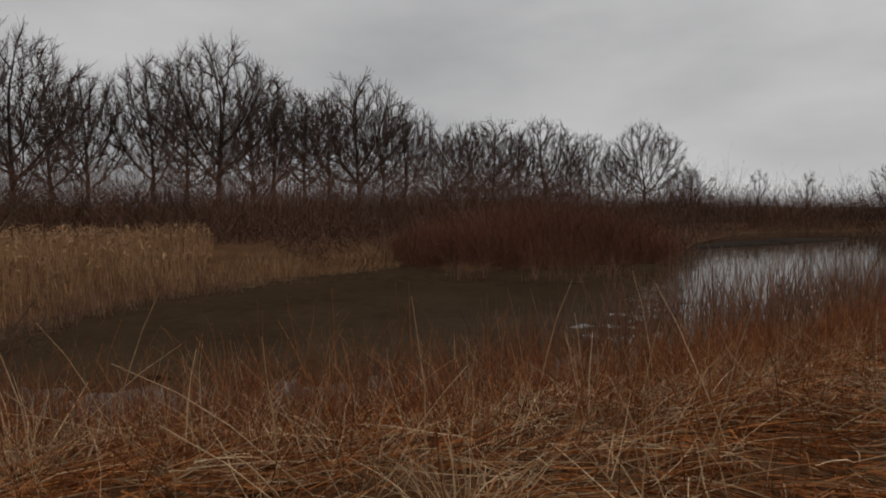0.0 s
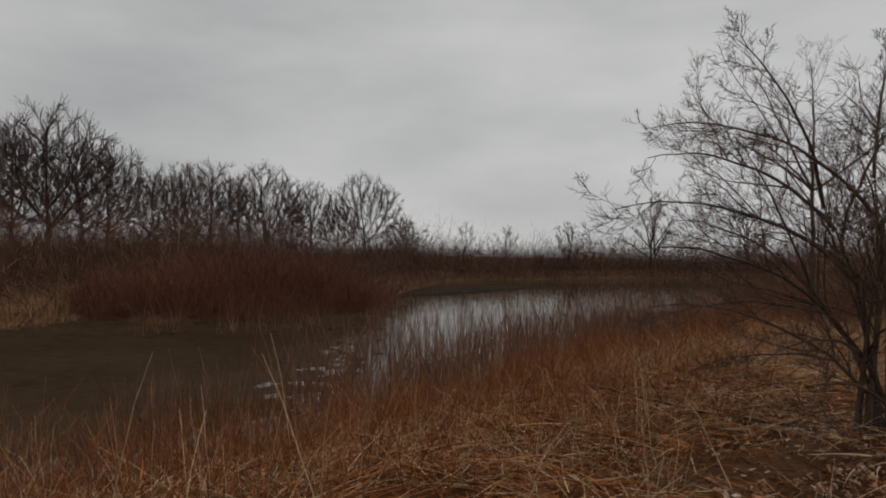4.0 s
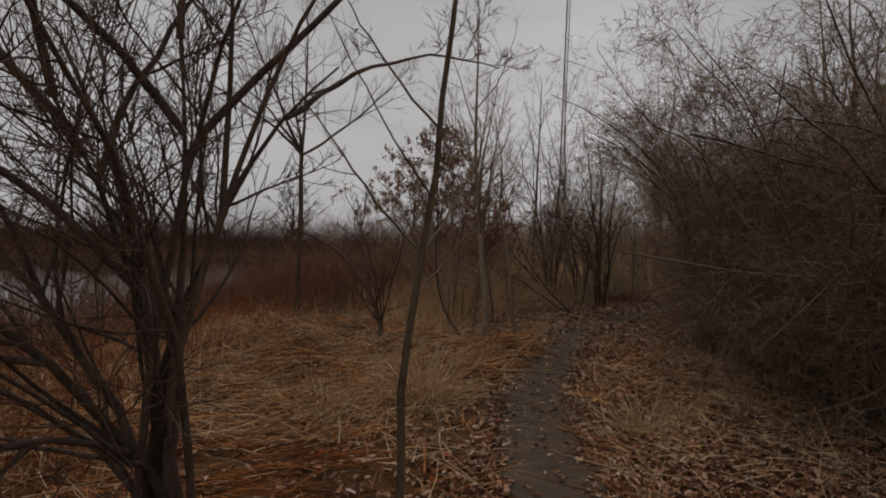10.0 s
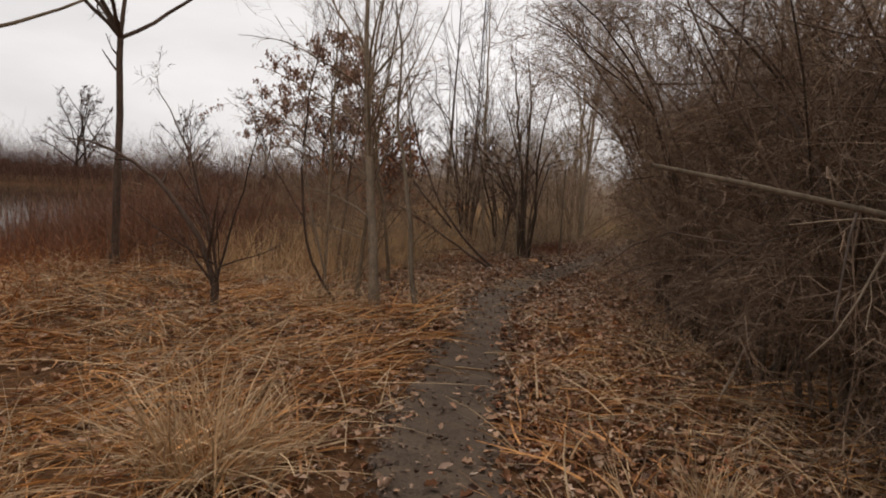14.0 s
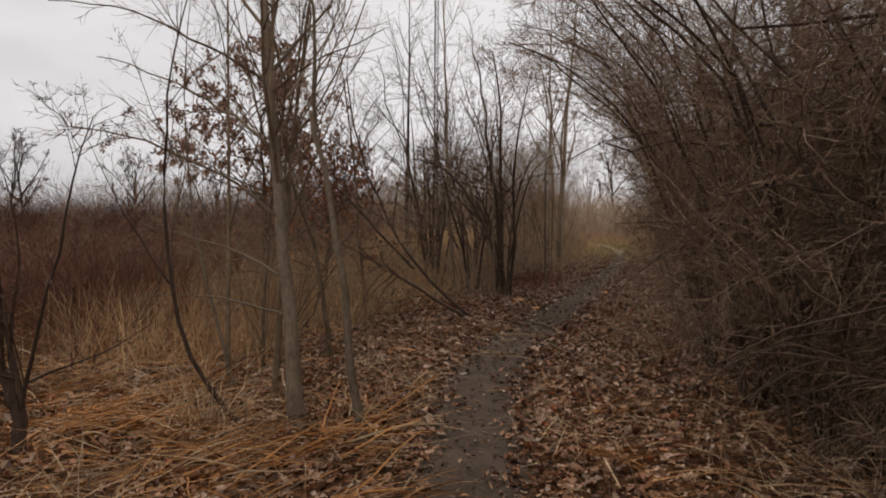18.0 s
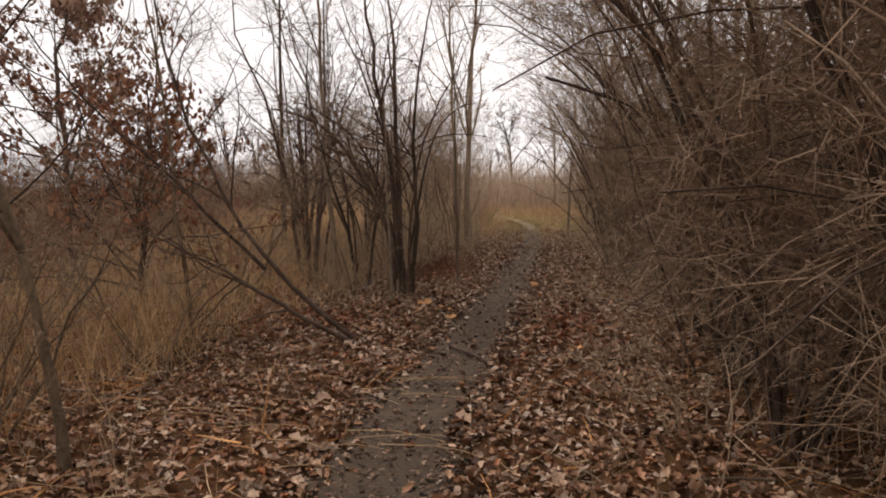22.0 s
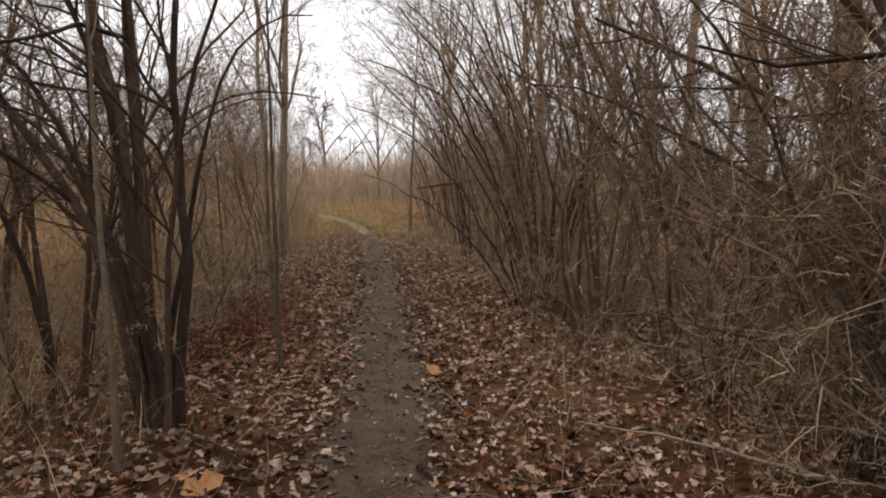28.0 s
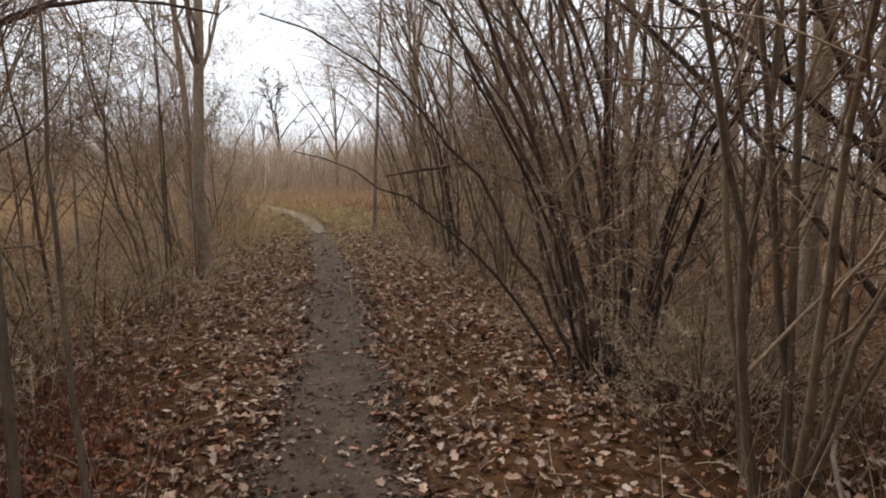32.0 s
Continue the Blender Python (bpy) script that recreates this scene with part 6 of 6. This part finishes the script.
for some, paint in ((~old, M_LEAF), (old, M_LEAF_OLD)):
    k = int(some.sum())
    v, q = leaves(place[some], rng.uniform(0, 6.28, k), rng.normal(0, 0.3, k), rng.normal(0, 0.35, k), rng.uniform(0.025, 0.078, k), rng.normal(0.3, 0.35, k))
    tagged(part("leaf_carpet", mesh_of("leaf_carpet", v, q, paint), litter), kind="stuff")
p = np.concatenate([np.array(beside(-1.35, 19.2)) + rng.normal(0, 1, (420, 2)) * (0.28, 0.75), np.array(beside(-2.0, 14.6)) + rng.normal(0, 1, (500, 2)) * (0.5, 0.5), np.array(beside(0.9, 14.2)) + rng.normal(0, 1, (300, 2)) * (0.25, 0.6)])
p = p[trail_off(p) > 0.45]
k = len(p)
place = on_ground(p, -0.02)
place[:, 2] += rng.uniform(0, 0.05, k)
tagged(part("rusty_leaf_carpet", mesh_of("rusty_leaf_carpet", *leaves(place, rng.uniform(0, 6.28, k), rng.normal(0, 0.4, k), rng.normal(0, 0.4, k), rng.uniform(0.04, 0.09, k), rng.normal(0.3, 0.35, k)), M_LEAF_RUST), litter, "patches of rust-red fallen leaves"), kind="stuff")
shapes = [mesh_of("leaf", *leaves(np.zeros((1, 3)), np.zeros(1), np.zeros(1), np.zeros(1), np.array([0.1]), np.array([c])), m) for c, m in ((0.3, M_LEAF), (0.55, M_LEAF), (-0.2, M_LEAF), (0.1, M_LEAF_RUST), (0.4, M_LEAF))]
M_LEAF_ONE = surface("single_leaves", (0.24, 0.14, 0.085), (0.5, 0.35, 0.25), 14, 0.7, 0.2, 60, spread=0.5)
M_LEAF_ORANGE = surface("orange_leaf", (0.42, 0.16, 0.05), (0.62, 0.34, 0.14), 14, 0.7, 0.3, 60, spread=0.25)
for data in shapes:
    data.materials[0] = M_LEAF_ONE
along = rng.uniform(0.24, 0.62, 300)
for n in range(300):
    i = int(along[n] * (len(mid) - 1))
    side = rng.choice([-1, 1]) * (0.3 + abs(rng.normal(0, 0.5)))
    x, y = mid[i] + nor[i] * side
    leaf = part("leaf", shapes[n % 5], litter)
    size = rng.uniform(0.7, 1.35)
    leaf.matrix_basis = pose(x, y, ground_at(x, y) + 0.035, rng.uniform(-25, 25), rng.uniform(-25, 25), rng.uniform(0, 360)) @ Matrix.Diagonal((size, size, size, 1))

for x, y, size, turn in ((-0.96, 15.5, 2.1, 30), (-0.72, 15.2, 1.9, 140), (-1.05, 15.62, 1.6, 260), (0.52, 17.3, 1.7, 80), (-0.62, 14.6, 1.5, 10), (0.62, 12.6, 1.6, 200), (0.5, 13.0, 1.5, 330)):
    large = part("large_leaf", shapes[3].copy())
    large.data.materials[0] = M_LEAF_ORANGE
    large.matrix_basis = pose(x, y, ground_at(x, y) + 0.05, 14, -10, turn) @ Matrix.Diagonal((size, size * 1.25, size, 1))
    tagged(large, "large curled orange leaf on brown leaf litter", "leaf", "large orange leaves")
